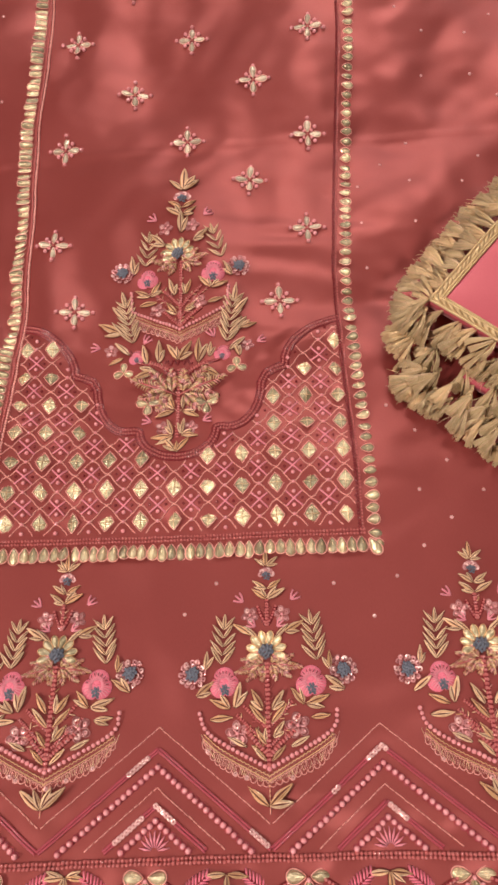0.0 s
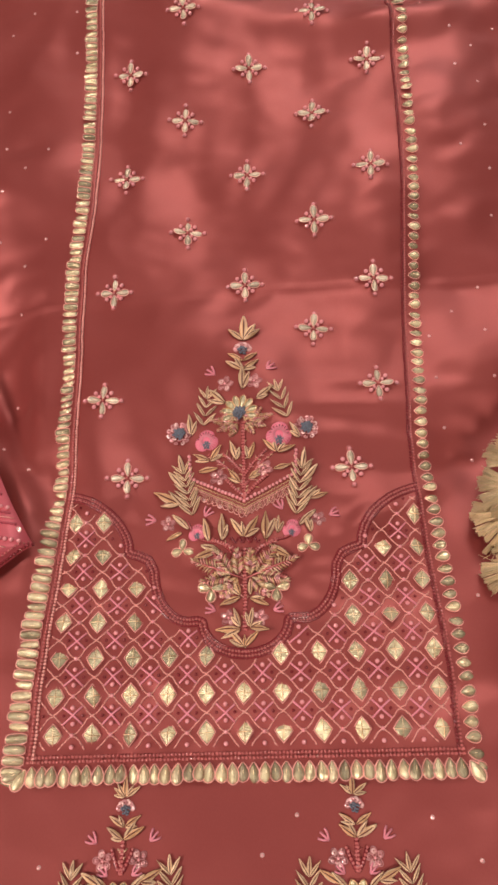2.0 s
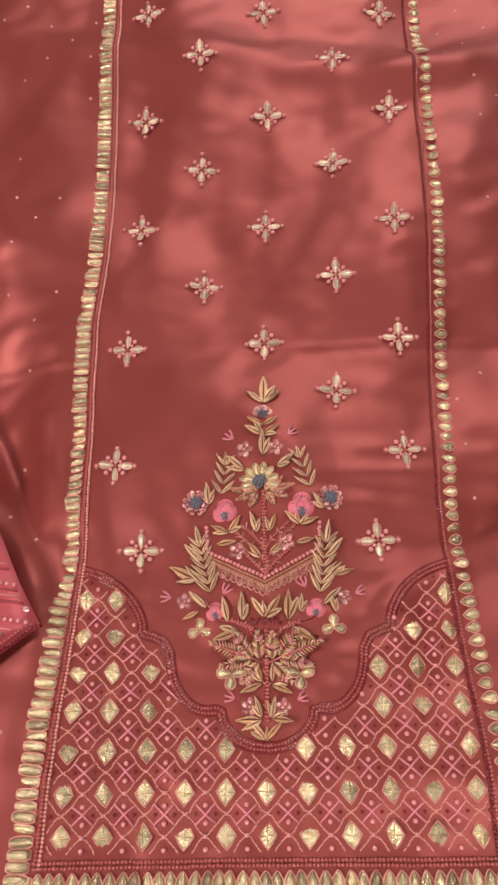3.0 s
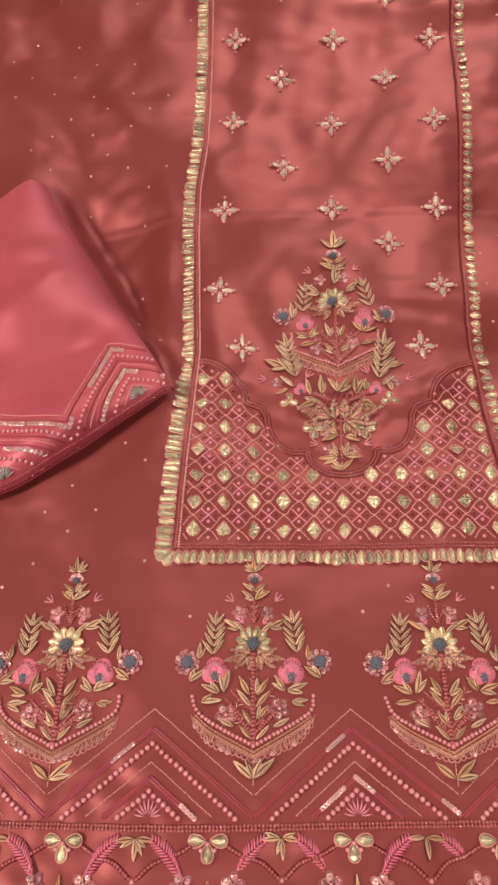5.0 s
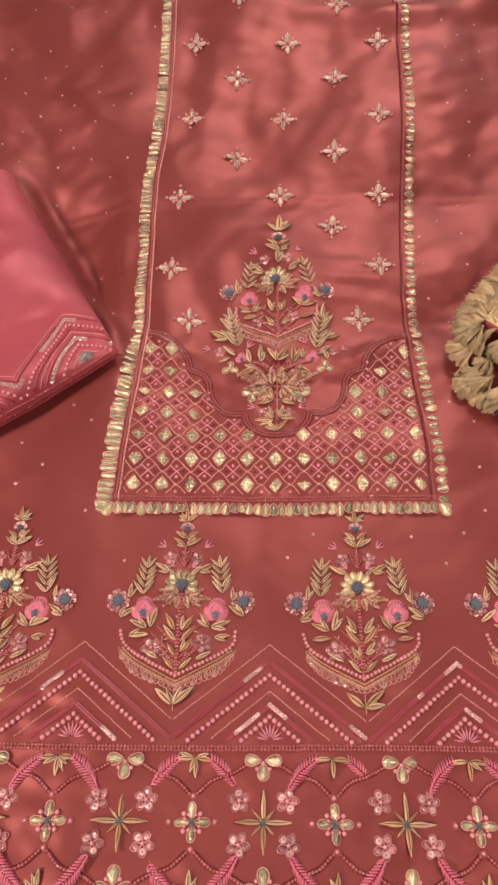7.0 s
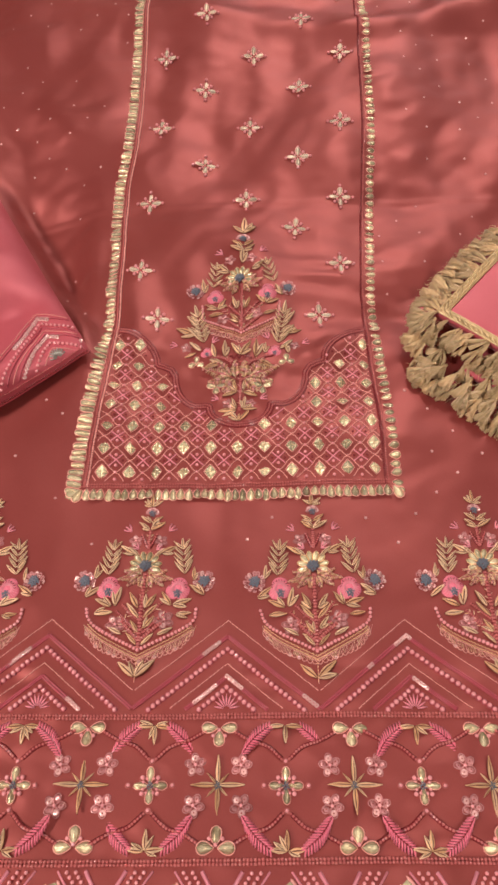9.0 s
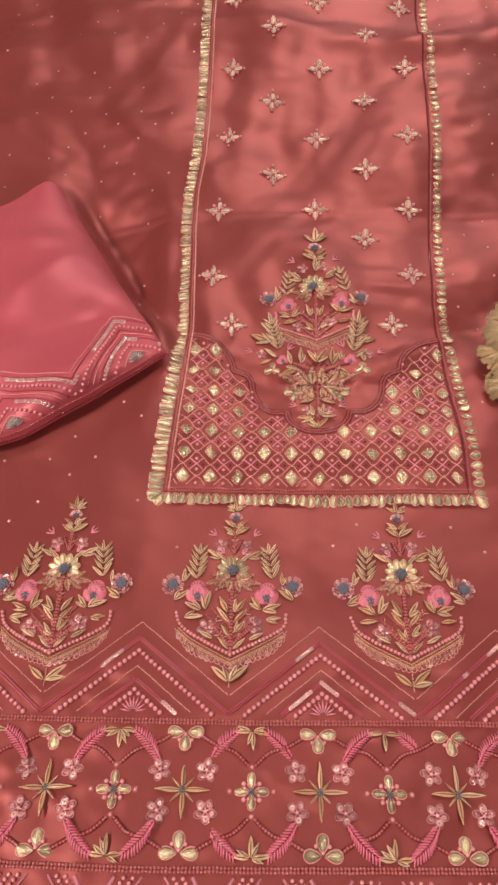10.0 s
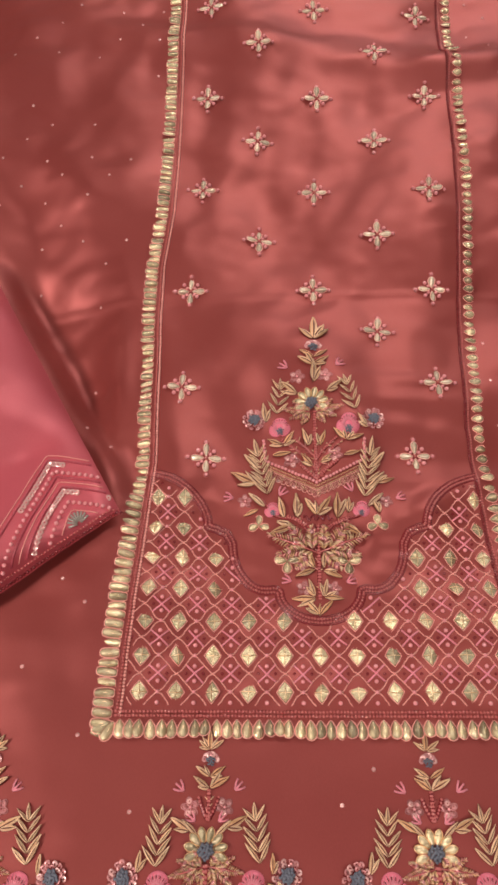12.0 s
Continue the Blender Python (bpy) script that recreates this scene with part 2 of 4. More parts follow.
    def fill(self, mesh):
        mesh.from_pydata(self.v, [], self.f)
        for name in self.slots:
            mesh.materials.append(MATS[name])
        mesh.polygons.foreach_set("material_index", self.m)
        mesh.polygons.foreach_set("use_smooth", [True] * len(self.f))
        mesh.update()
        return mesh

    def mesh(self, name):
        return self.fill(bpy.data.meshes.new(name))


def part(name, data, parent, m=None, label=""):
    """One mesh object under a thing or under a part."""
    ob = new(name, data)
    ob.parent = parent
    if m is not None:
        ob.matrix_basis = m
    return tagged(ob, label)


def smooth_line(pts, step):
    """A rounded line through a few points, in even steps."""
    pts = [Vector((p[0], p[1], 0)) for p in pts]
    fine = []
    for i in range(len(pts) - 1):
        a, b = pts[i], pts[i + 1]
        p0 = pts[i - 1] if i else a * 2 - b
        p3 = pts[i + 2] if i + 2 < len(pts) else b * 2 - a
        for k in range(24):
            u = k / 24
            fine.append(0.5 * ((2 * a) + (b - p0) * u + (2 * p0 - 5 * a + 4 * b - p3) * u * u + (3 * a - p0 - 3 * b + p3) * u ** 3))
    fine.append(pts[-1])
    return even(fine, step)


def even(fine, step):
    total = sum((fine[i + 1] - fine[i]).length for i in range(len(fine) - 1))
    n = max(1, round(total / step))
    out, i, done = [], 0, 0.0
    for k in range(n + 1):
        want = total * k / n
        while i < len(fine) - 2 and done + (fine[i + 1] - fine[i]).length < want:
            done += (fine[i + 1] - fine[i]).length
            i += 1
        seg = (fine[i + 1] - fine[i]).length or 1
        out.append(fine[i].lerp(fine[i + 1], min(1, (want - done) / seg)))
    return out


def beside(line, off):
    out = []
    for i, p in enumerate(line):
        d = line[min(i + 1, len(line) - 1)] - line[max(i - 1, 0)]
        out.append(p + Vector((-d.y, d.x, 0)).normalized() * off)
    return out


def lay(x, y, lift=0.0, ground=S):
    return Vector((x * MM, y * MM, ground(x * MM, y * MM) + lift * MM))


# unit shapes, one unit long, shared by all their repeats
def leaf_mesh(mat, seed):
    """A raised leaf of coiled wire: two halves of bright strands that lean from a midrib line to the edge, on a padded
    body; brown lines paint in the shade of its gaps.
    """
    g, rng = Geo(), random.Random(seed)
    def half(u):
        return 0.125 * math.sin(math.pi * (0.05 + 0.92 * u) ** 0.85) ** 0.85
    steps = [i / 10 for i in range(11)]
    g.sheet([[(u, half(u) * w * 0.9, 0.01 + 0.10 * (1 - w * w) * math.sin(math.pi * (0.06 + 0.88 * u))) for w in (-1, -0.5, 0, 0.5, 1)] for u in steps], "gold_wire")
    for k in range(5):
        o = (-1.05, -0.55, 0.42, 0.72, 1.1)[k] + rng.uniform(-0.06, 0.06)
        first, last = abs(o) * rng.uniform(0.02, 0.12), 1 - abs(o) * rng.uniform(0.02, 0.16) + rng.uniform(0, 0.05)
        lift = rng.uniform(0.0, 0.035)
        g.tube([(first + (last - first) * u, o * half(u), 0.05 + lift + 0.13 * math.sin(math.pi * u) * (1 - 0.6 * o * o)) for u in steps],
               0.027 * rng.uniform(0.88, 1.12), rng.choice((mat, mat, "pale_wire")), sides=4, coil=0.14)
    # shade painted as brown lines: the middle gap, then round the outline
    g.tube([(0.02 + 0.9 * u, 0.0, 0.065 + 0.135 * math.sin(math.pi * u)) for u in steps], 0.030, "shade_thread", sides=4)
    g.tube([(u, half(u) * 1.12, 0.02) for u in steps] + [(u, -half(u) * 1.12, 0.02) for u in steps[::-1]], 0.026, "shade_thread", sides=3, loop=True)
    return g.mesh("leaf")


def petal_mesh(wide, mat, rim, drop=True):
    """A drop-shaped petal of folded tissue with a coiled wire rim: narrow at the root, round at the tip."""
    def half(t):
        return wide * 1.22 * math.sin(t) * math.sin(t / 2) ** 0.7 if drop else wide * max(0.0, math.sin(t)) ** 0.42
    g = Geo()
    ts = [0.25 + 2.75 * k / 8 for k in range(9)]
    g.sheet([[(0.5 - 0.5 * math.cos(t), half(t) * w, 0.01 + 0.19 * (1 - w * w) * math.sin(t * 0.96) ** 0.5 + 0.02 * (k % 2)) for k, w in enumerate((-1, -0.66, -0.33, 0, 0.33, 0.66, 1))] for t in ts], mat)
    edge = [(0.5 - 0.5 * math.cos(t), half(t if t < math.pi else 2 * math.pi - t), 0.04) for t in [2 * math.pi * k / 20 for k in range(1, 20)]]
    edge = [(x, y if k < 10 else -abs(y), z) for k, (x, y, z) in enumerate(edge)]
    g.tube([(x * 1.03 - 0.015, y * 1.12, z) for x, y, z in edge], 0.034, "peach_thread", sides=4, loop=True)
    # brown ring painting the outline shade about the bright core
    g.tube([(x * 0.9 + 0.05, y * 0.74, 0.12) for x, y, z in edge], 0.016, "shade_thread", sides=3, loop=True)
    g.tube([(0.05, 0, 0.07), (0.45, 0.03, 0.23), (0.97, 0, 0.06)], 0.022, rim, sides=3)
    return g.mesh("petal")


def diamond_mesh():
    """A diamond of gold tissue, held by stitches along its edge and across it."""
    g = Geo()
    c = [(0.5, 0, 0.02), (0, 0.5, 0.02), (-0.5, 0, 0.02), (0, -0.5, 0.02)]
    mid = [(0.27, 0.27, 0.05), (-0.27, 0.27, 0.05), (-0.27, -0.27, 0.05), (0.27, -0.27, 0.05)]
    verts = [(0, 0, 0.10), (0.24, 0, 0.085), (0, 0.24, 0.075), (-0.24, 0, 0.085), (0, -0.24, 0.075)] + c + mid
    g.add(verts, [(0, 1, 9, 2), (0, 2, 10, 3), (0, 3, 11, 4), (0, 4, 12, 1), (1, 5, 9), (9, 6, 2), (2, 6, 10), (10, 7, 3), (3, 7, 11), (11, 8, 4), (4, 8, 12), (12, 5, 1)], "gold_tissue")
    g.tube([(x * 1.12, y * 1.12, 0.03) for x, y, z in (c[0], mid[0], c[1], mid[1], c[2], mid[2], c[3], mid[3])], 0.036, "peach_thread", sides=4, loop=True)
    g.tube([(-0.46, 0, 0.05), (0, 0, 0.125), (0.46, 0, 0.05)], 0.020, "pale_wire", sides=3)
    g.tube([(0, -0.46, 0.05), (0.01, 0, 0.125), (0, 0.46, 0.05)], 0.020, "pale_wire", sides=3)
    return g.mesh("gold_diamond")


def knots(g, r, count, mat, zc=0.0, cx=0.0, cy=0.0):
    for k in range(count):
        q = r * math.sqrt((k + 0.3) / count)
        a = k * 2.4
        m = pose(0, 0, 0, 0, random.uniform(-30, 30), random.uniform(0, 180))
        g.ball((cx + q * math.cos(a), cy + q * math.sin(a), zc + 0.5 * r * (1 - (q / r) ** 2)), r * 0.34, mat, 6, 4, (1.25, 0.75, 0.8), m.to_3x3())


def pink_mesh():
    """A three-lobed blossom in satin stitch with a knotted blue heart."""
    g = Geo()
    rows = []
    for q in (0.0, 0.3, 0.55, 0.8, 0.95, 1.0):
        row = []
        for k in range(48):
            a = 2 * math.pi * k / 48
            r = q * (0.72 + 0.27 * abs(math.sin(1.5 * a + math.pi * 0.75)) ** 0.6 + 0.04 * math.sin(2 * a))
            z = 0.05 + 0.24 * (1 - q ** 3) + (0.05 if k % 2 else -0.04) * q - 0.05 * (abs(math.sin(1.5 * a + math.pi * 0.75)) < 0.3)
            row.append((r * math.cos(a), r * math.sin(a), 0.0 if q == 1.0 else z))
        rows.append(row)
    g.sheet(rows, "hot_pink_silk", wrap=True)
    for k in range(26):
        a = 2 * math.pi * k / 26
        r = 0.90 * (0.72 + 0.27 * abs(math.sin(1.5 * a + math.pi * 0.75)) ** 0.6)
        g.tube([(0.30 * math.cos(a), 0.30 * math.sin(a), 0.30), (0.65 * r * math.cos(a), 0.65 * r * math.sin(a), 0.31), (r * math.cos(a), r * math.sin(a), 0.10)], 0.042, "pink_thread", sides=4)
    for k in range(9):
        a = radians(10 + 20 * k)
        g.tube([(0.58 * math.cos(a), 0.58 * math.sin(a), 0.345), (0.74 * math.cos(a), 0.74 * math.sin(a), 0.30)], 0.03, "maroon_bead", sides=3)
    knots(g, 0.32, 12, "blue_knot", 0.22, 0.0, -0.42)
    return g.mesh("blossom")


def pom_mesh():
    """A round flower: a ring of sequins about a heap of blue knots."""
    g = Geo()
    for row, (count, rad, tilt) in enumerate(((12, 0.86, 30), (9, 0.60, 42))):
        for k in range(count):
            a = 360 * k / count + 11 * row
            m = pose(0, 0, 0, 0, 0, a + random.uniform(-6, 6)) @ pose(rad * random.uniform(0.92, 1.06), 0, 0.10 + 0.08 * row, random.uniform(-22, 22), -tilt + random.uniform(-18, 18), 0)
            g.ring(m, 0.21, 0.05, 0.03, "sequin" if (k + row) % 3 == 0 else "mauve_sequin", 8)
            g.tube([(rad * 0.5 * math.cos(radians(a)), rad * 0.5 * math.sin(radians(a)), 0.2), (1.0 * math.cos(radians(a)), 1.0 * math.sin(radians(a)), 0.05)], 0.03, "maroon_bead", sides=3)
    knots(g, 0.46, 18, "blue_knot", 0.2)
    return g.mesh("pompom_flower")


def sequin_flower_mesh():
    """Five looped petals of mauve thread and sequins."""
    g = Geo()
    for k in range(5):
        a = 72 * k + 18
        m = pose(0, 0, 0, 0, 0, a)
        loop = [m @ Vector((0.52 + 0.42 * math.cos(t), 0.30 * math.sin(t), 0.06 + 0.10 * math.sin(t / 2) ** 2)) for t in [2 * math.pi * i / 12 for i in range(12)]]
        g.tube(loop, 0.055, "mauve_sequin", sides=4, loop=True)
        g.ring(m @ pose(0.55, 0, 0.06, random.uniform(-22, 22), random.uniform(-25, 5), 0), 0.27, 0.06, 0.04, "sequin" if k in (1, 3) else "mauve_sequin", 9)
    g.ball((0, 0, 0.16), 0.15, "pink_pearl", 7, 4)
    return g.mesh("sequin_flower")


def fan_mesh():
    """A fan of gold tissue petals over a heap of blue knots."""
    g = Geo()
    for k in range(8):
        a = -18 + 216 * k / 7
        m = pose(0, 0, 0, 0, 0, a) @ pose(0.34, 0, 0.06, random.uniform(-12, 12), -6, 0)
        rows = []
        for u in (0.0, 0.15, 0.4, 0.7, 0.9, 1.0):
            h = 0.17 * math.sin(math.pi * min(1, u ** 1.3 * 0.97 + 0.03)) ** 0.6
            rows.append([m @ Vector((u * 0.62, h * s, 0.02 + 0.10 * (1 - s * s) * math.sin(math.pi * u * 0.9 + 0.2))) for s in (-1, -0.5, 0, 0.5, 1)])
        g.sheet(rows, "gold_tissue")
        g.tube([row[0] for row in rows] + [row[-1] for row in rows[::-1]], 0.025, "gold_wire", sides=3, loop=True)
    knots(g, 0.31, 18, "blue_knot", 0.14)
    return g.mesh("fan_flower")


def mini_mesh():
    g = Geo()
    for k in range(6):
        a = 15 + 30 * k
        m = pose(0, 0, 0, 0, 0, a) @ pose(0.62, 0, 0.05, random.uniform(-20, 20), -15, 0)
        g.ring(m, 0.30, 0.06, 0.05, ("sequin", "mauve_sequin")[k % 2], 9)
    knots(g, 0.42, 11, "blue_knot", 0.1)
    return g.mesh("bud")


def sprig_mesh(mat="pink_thread"):
    g = Geo()
    for a in (-38, 0, 38):
        g.tube([(0, 0, 0.04), (0.55 * math.cos(radians(a)), 0.55 * math.sin(radians(a)), 0.14), (math.cos(radians(a * 0.8)), math.sin(radians(a * 0.8)), 0.05)], 0.10, mat, sides=4)
    return g.mesh("sprig")


def bush_mesh():
    """A broad ragged leaf in five lobes, filled with short stitches of gold and rose wire and a few tiny sequins."""
    g = Geo()
    for lobe, long, root in ((0, 0.70, 0.30), (32, 0.56, 0.22), (-32, 0.56, 0.22), (68, 0.44, 0.10), (-68, 0.44, 0.10)):
        c, n = math.cos(radians(lobe)), math.sin(radians(lobe))
        for k in range(13):
            u = k / 12
            wide = 0.15 * math.sin(math.pi * (0.2 + 0.74 * u)) * random.uniform(0.75, 1.15)
            for s in (-1, 1):
                p, q = Vector((long * u + 0.04, 0, 0)), Vector((long * u + 0.10 + 0.04 * random.random(), s * wide, 0))
                pts = [Vector((root + v.x * c - v.y * n, v.x * n + v.y * c, 0)) for v in (p, (p + q) / 2, q)]
                for v, z in zip(pts, (0.06, 0.13 + 0.05 * random.random(), 0.04)):
                    v.z = z
                g.tube(pts, 0.018, random.choice(("pale_wire", "gold_wire", "gold_wire", "peach_thread", "rose_bead")), sides=3)
        for k in range(1):
            u = random.uniform(0.3, 0.9) * long
            g.ring(pose(root + u * c, u * n, 0.14, random.uniform(-20, 20), random.uniform(-20, 20), 0), 0.050, 0.012, 0.015, "mauve_sequin", 7)
    g.tube([(0, 0, 0.06), (0.5, 0, 0.15), (0.98, 0, 0.05)], 0.022, "rose_bead", sides=4)
    return g.mesh("broad_leaf")


def plume_mesh(mat="hot_pink_silk"):
    """A curved plume of slanted stitches on either side of a rib."""
    g = Geo()
    bend = lambda u: Vector((u, 0.07 * math.sin(math.pi * u), 0.0))
    for k in range(13):
        u = k / 12
        p = bend(u)
        long = 0.20 * (0.35 + 0.65 * math.sin(math.pi * (0.1 + 0.82 * u)))
        for s in (-1, 1):
            q = p + Vector((-0.13 - 0.03 * random.random(), s * long * 0.85, 0.02))
            g.tube([p + Vector((0, 0, 0.10)), (p + q) / 2 + Vector((0, 0, 0.09)), q], 0.024, mat, sides=4)
    g.tube([bend(i / 8) + Vector((0, 0, 0.10)) for i in range(9)], 0.028, "maroon_bead", sides=4)
    return g.mesh("plume")


def pearl_ring_mesh():
    g = Geo()
    g.ball((0, 0, 0.5), 0.62, "pink_pearl", 8, 5)
    g.tube([(0.85 * math.cos(a), 0.85 * math.sin(a), 0.25) for a in [2 * math.pi * i / 10 for i in range(10)]], 0.20, "rose_bead", sides=4, loop=True)
    return g.mesh("ringed_pearl")


def pearl_mesh(mat):
    g = Geo()
    g.ball((0, 0, 0.7), 1.0, mat, 8, 5)
    return g.mesh("pearl")


UNIT = {"pearl": pearl_mesh("pink_pearl"), "rose_pearl": pearl_mesh("rose_bead"), "leaf": [leaf_mesh("gold_wire", k) for k in range(4)], "pale_leaf": [leaf_mesh("pale_wire", k + 9) for k in range(4)], "petal": petal_mesh(0.29, "gold_tissue", "pale_wire"),
        "strip": petal_mesh(0.245, "gold_tissue", "pale_wire", False), "wide_petal": petal_mesh(0.32, "gold_tissue", "pale_wire"), "pale_petal": petal_mesh(0.30, "champagne_tissue", "pale_wire"), "diamond": diamond_mesh(), "pink": pink_mesh(), "pom": pom_mesh(),
        "sflower": sequin_flower_mesh(), "fan": fan_mesh(), "mini": mini_mesh(), "sprig": sprig_mesh(), "bush": bush_mesh(),
        "plume": plume_mesh(), "ringed": pearl_ring_mesh()}


class Motif:
    """One embroidered motif: strings of beads as its own mesh, and its leaves and flowers as children."""
    def __init__(self, name, parent, x0=0.0, y0=0.0, label=""):
        self.g, self.x0, self.y0 = Geo(), x0, y0
        self.ob = part(name, bpy.data.meshes.new(name), parent, label=label)

    def done(self):
        self.g.fill(self.ob.data)
        return self.ob

    def child(self, name, unit, m):
        mesh = UNIT[unit]
        return part(name, random.choice(mesh) if isinstance(mesh, list) else mesh, self.ob, m)

    def leaf(self, ax, ay, bx, by, unit="leaf", fat=1.0):
        d, a = math.hypot(bx - ax, by - ay) * 1.06, math.degrees(math.atan2(by - ay, bx - ax))
        w = fat * max(d, 5.0)
        self.child("leaf", unit, onto(self.x0 + ax, self.y0 + ay, a, 0.35, d * 1.05, w * 0.94, w * 1.0, random.uniform(0, 5), random.uniform(-14, 14)))
        if unit == "leaf" and fat == 1.0 and random.random() < 0.8:
            turn = random.choice((-1, 1)) * random.uniform(22, 34)
            self.child("leaf", "pale_leaf", onto(self.x0 + ax, self.y0 + ay, a + turn, 0.2, d * random.uniform(0.65, 0.9), w * 0.82, w * 0.85, 2, random.uniform(-14, 14)))

    def feather(self, ax, ay, bx, by, pairs):
        d, a = math.hypot(bx - ax, by - ay), math.atan2(by - ay, bx - ax)
        for k in range(pairs):
            u = 0.06 + 0.66 * k / max(1, pairs - 1)
            px, py = ax + (bx - ax) * u, ay + (by - ay) * u
            long = d * (0.30 if pairs < 6 else 0.22) * (1.08 - 0.3 * k / pairs) + 0.8
            for s in (-1, 1):
                g = a + s * radians(random.uniform(33, 43))
                self.leaf(px, py, px + long * math.cos(g), py + long * math.sin(g), "pale_leaf", 0.74)
        self.leaf(ax + (bx - ax) * 0.74, ay + (by - ay) * 0.74, bx, by, "pale_leaf")

    def bush(self, ax, ay, bx, by):
        d, a = math.hypot(bx - ax, by - ay), math.degrees(math.atan2(by - ay, bx - ax))
        self.child("broad_leaf", "bush", onto(self.x0 + ax, self.y0 + ay, a, 0.1, d * 1.12, d * 1.12, d * 0.8))

    def curl(self, ax, ay, bx, by):
        pts = [(ax + (bx - ax) * i / 24, ay + 1.6 * math.sin(i * math.pi / 3)) for i in range(25)]
        self.g.tube([lay(self.x0 + p[0], self.y0 + p[1], 0.5) for p in pts], 0.45 * MM, "maroon_bead", 4)

    def flower(self, name, unit, x, y, r, angle=0.0, high=1.0):
        self.child(name, unit, onto(self.x0 + x, self.y0 + y, angle, 0.1, r, r, r * high))

    def pink(self, x, y, r):
        self.flower("blossom", "pink", x, y, r * 0.92, random.uniform(-8, 8), 0.8)

    def pom(self, x, y, r):
        self.flower("pompom_flower", "pom", x, y, r, random.uniform(0, 90), 0.75)

    def sflower(self, x, y, r):
        self.flower("sequin_flower", "sflower", x, y, r * 1.05, random.uniform(0, 70), 1.0)

    def fan(self, x, y, r):
        self.flower("fan_flower", "fan", x, y, r * 1.03)

    def mini(self, x, y, r):
        self.flower("bud", "mini", x, y, r * 1.05)

    def sprig(self, x, y, r, angle):
        self.flower("sprig", "sprig", x, y, r * 1.7, angle)

    def trefoil(self, x, y, r, angle):
        for k in (-1, 0, 1):
            a = angle + 105 * k
            self.child("petal", "wide_petal", onto(self.x0 + x, self.y0 + y, a, 0.3, r * 1.25, r * 1.35, r * 1.3, random.uniform(-6, 8), random.uniform(-14, 14)))

    def string(self, pts, size, pearls=False):
        size *= 1.18
        mat = "pink_pearl" if pearls else "rose_bead"
        line = smooth_line(pts, size * 1.02)
        if not pearls:
            self.g.tube([lay(self.x0 + p.x, self.y0 + p.y, 0.1) for p in line], size * 0.72 * MM, "maroon_bead", 5)
        if not pearls and len(pts) < 4:
            line = beside(line, 0.24 * size) + beside(line, -0.24 * size)
        for p in line:
            x, y = self.x0 + p.x, self.y0 + p.y
            self.g.ball(lay(x + random.uniform(-0.12, 0.12), y + random.uniform(-0.12, 0.12), size * 0.42), size * random.uniform(0.44, 0.54) * MM, mat, 7, 4)
        if not pearls and len(pts) < 4:
            line = smooth_line(pts, 2.3)
            for i in range(1, len(line) - 1):
                d = math.atan2(line[-1].y - line[0].y, line[-1].x - line[0].x)
                d = d if math.sin(d) > 0 else d + math.pi
                for s in (-1, 1):
                    if random.random() < 0.55:
                        continue
                    a = d + s * radians(random.uniform(32, 55))
                    long = random.uniform(2.0, 3.6)
                    p = line[i]
                    self.g.tube([lay(self.x0 + p.x + q * long * math.cos(a), self.y0 + p.y + q * long * math.sin(a), 0.3 + 0.5 * math.sin(math.pi * q)) for q in (0.15, 0.55, 1.0)],
                                0.24 * MM, random.choice(("rose_bead", "pale_wire", "peach_thread", "gold_wire")), 3)

    def halves(self, pts):
        return [pts] if len(pts) < 5 else [pts[:3], pts[2:]]

    def cord(self, pts):
        for half in self.halves(pts):
            for o, mat in ((-1.0, "peach_thread"), (-0.3, "gold_wire"), (0.5, "rose_bead"), (1.1, "gold_wire")):
                line = smooth_line(half, 0.9)
                self.g.tube([lay(self.x0 + p.x, self.y0 + p.y + o * (1 + 0.5 * (i % 2)), 0.45 + 0.3 * (i % 2)) for i, p in enumerate(line)], 0.22 * MM, mat, 4)

    def loops(self, pts):
        """A sheer lace band: crossed fine stitches, with a scalloped lower edge."""
        for half in self.halves(pts):
            for p in smooth_line(half, 0.9):
                for s in (-1, 1):
                    q = Vector((s * random.uniform(0.8, 1.6), random.uniform(2.4, 4.2), 0))
                    self.g.tube([lay(self.x0 + p.x, self.y0 + p.y - 0.2, 0.25), lay(self.x0 + p.x + q.x, self.y0 + p.y + q.y, 0.35)], 0.13 * MM, random.choice(("peach_thread", "peach_thread", "pale_wire", "rose_bead")), 3)
            line = smooth_line(half, 2.9)
            for i in range(len(line) - 1):
                a, b = line[i], line[i + 1]
                mid = (a + b) / 2 + Vector((random.uniform(-0.4, 0.4), random.uniform(-2.1, -1.3), 0))
                arc = [a, a.lerp(mid, 0.7) + Vector((-0.4, -0.2, 0)), mid, b.lerp(mid, 0.7) + Vector((0.4, -0.2, 0)), b]
                self.g.tube([lay(self.x0 + p.x, self.y0 + p.y, 0.4) for p in arc], 0.27 * MM, "peach_thread", 3)
                if random.random() < 0.3:
                    self.g.ring(onto(self.x0 + mid.x, self.y0 + mid.y + 0.9, 0, 0.3, roll=random.uniform(-15, 15)), 1.0, 0.25, 0.25, "sequin", 8)


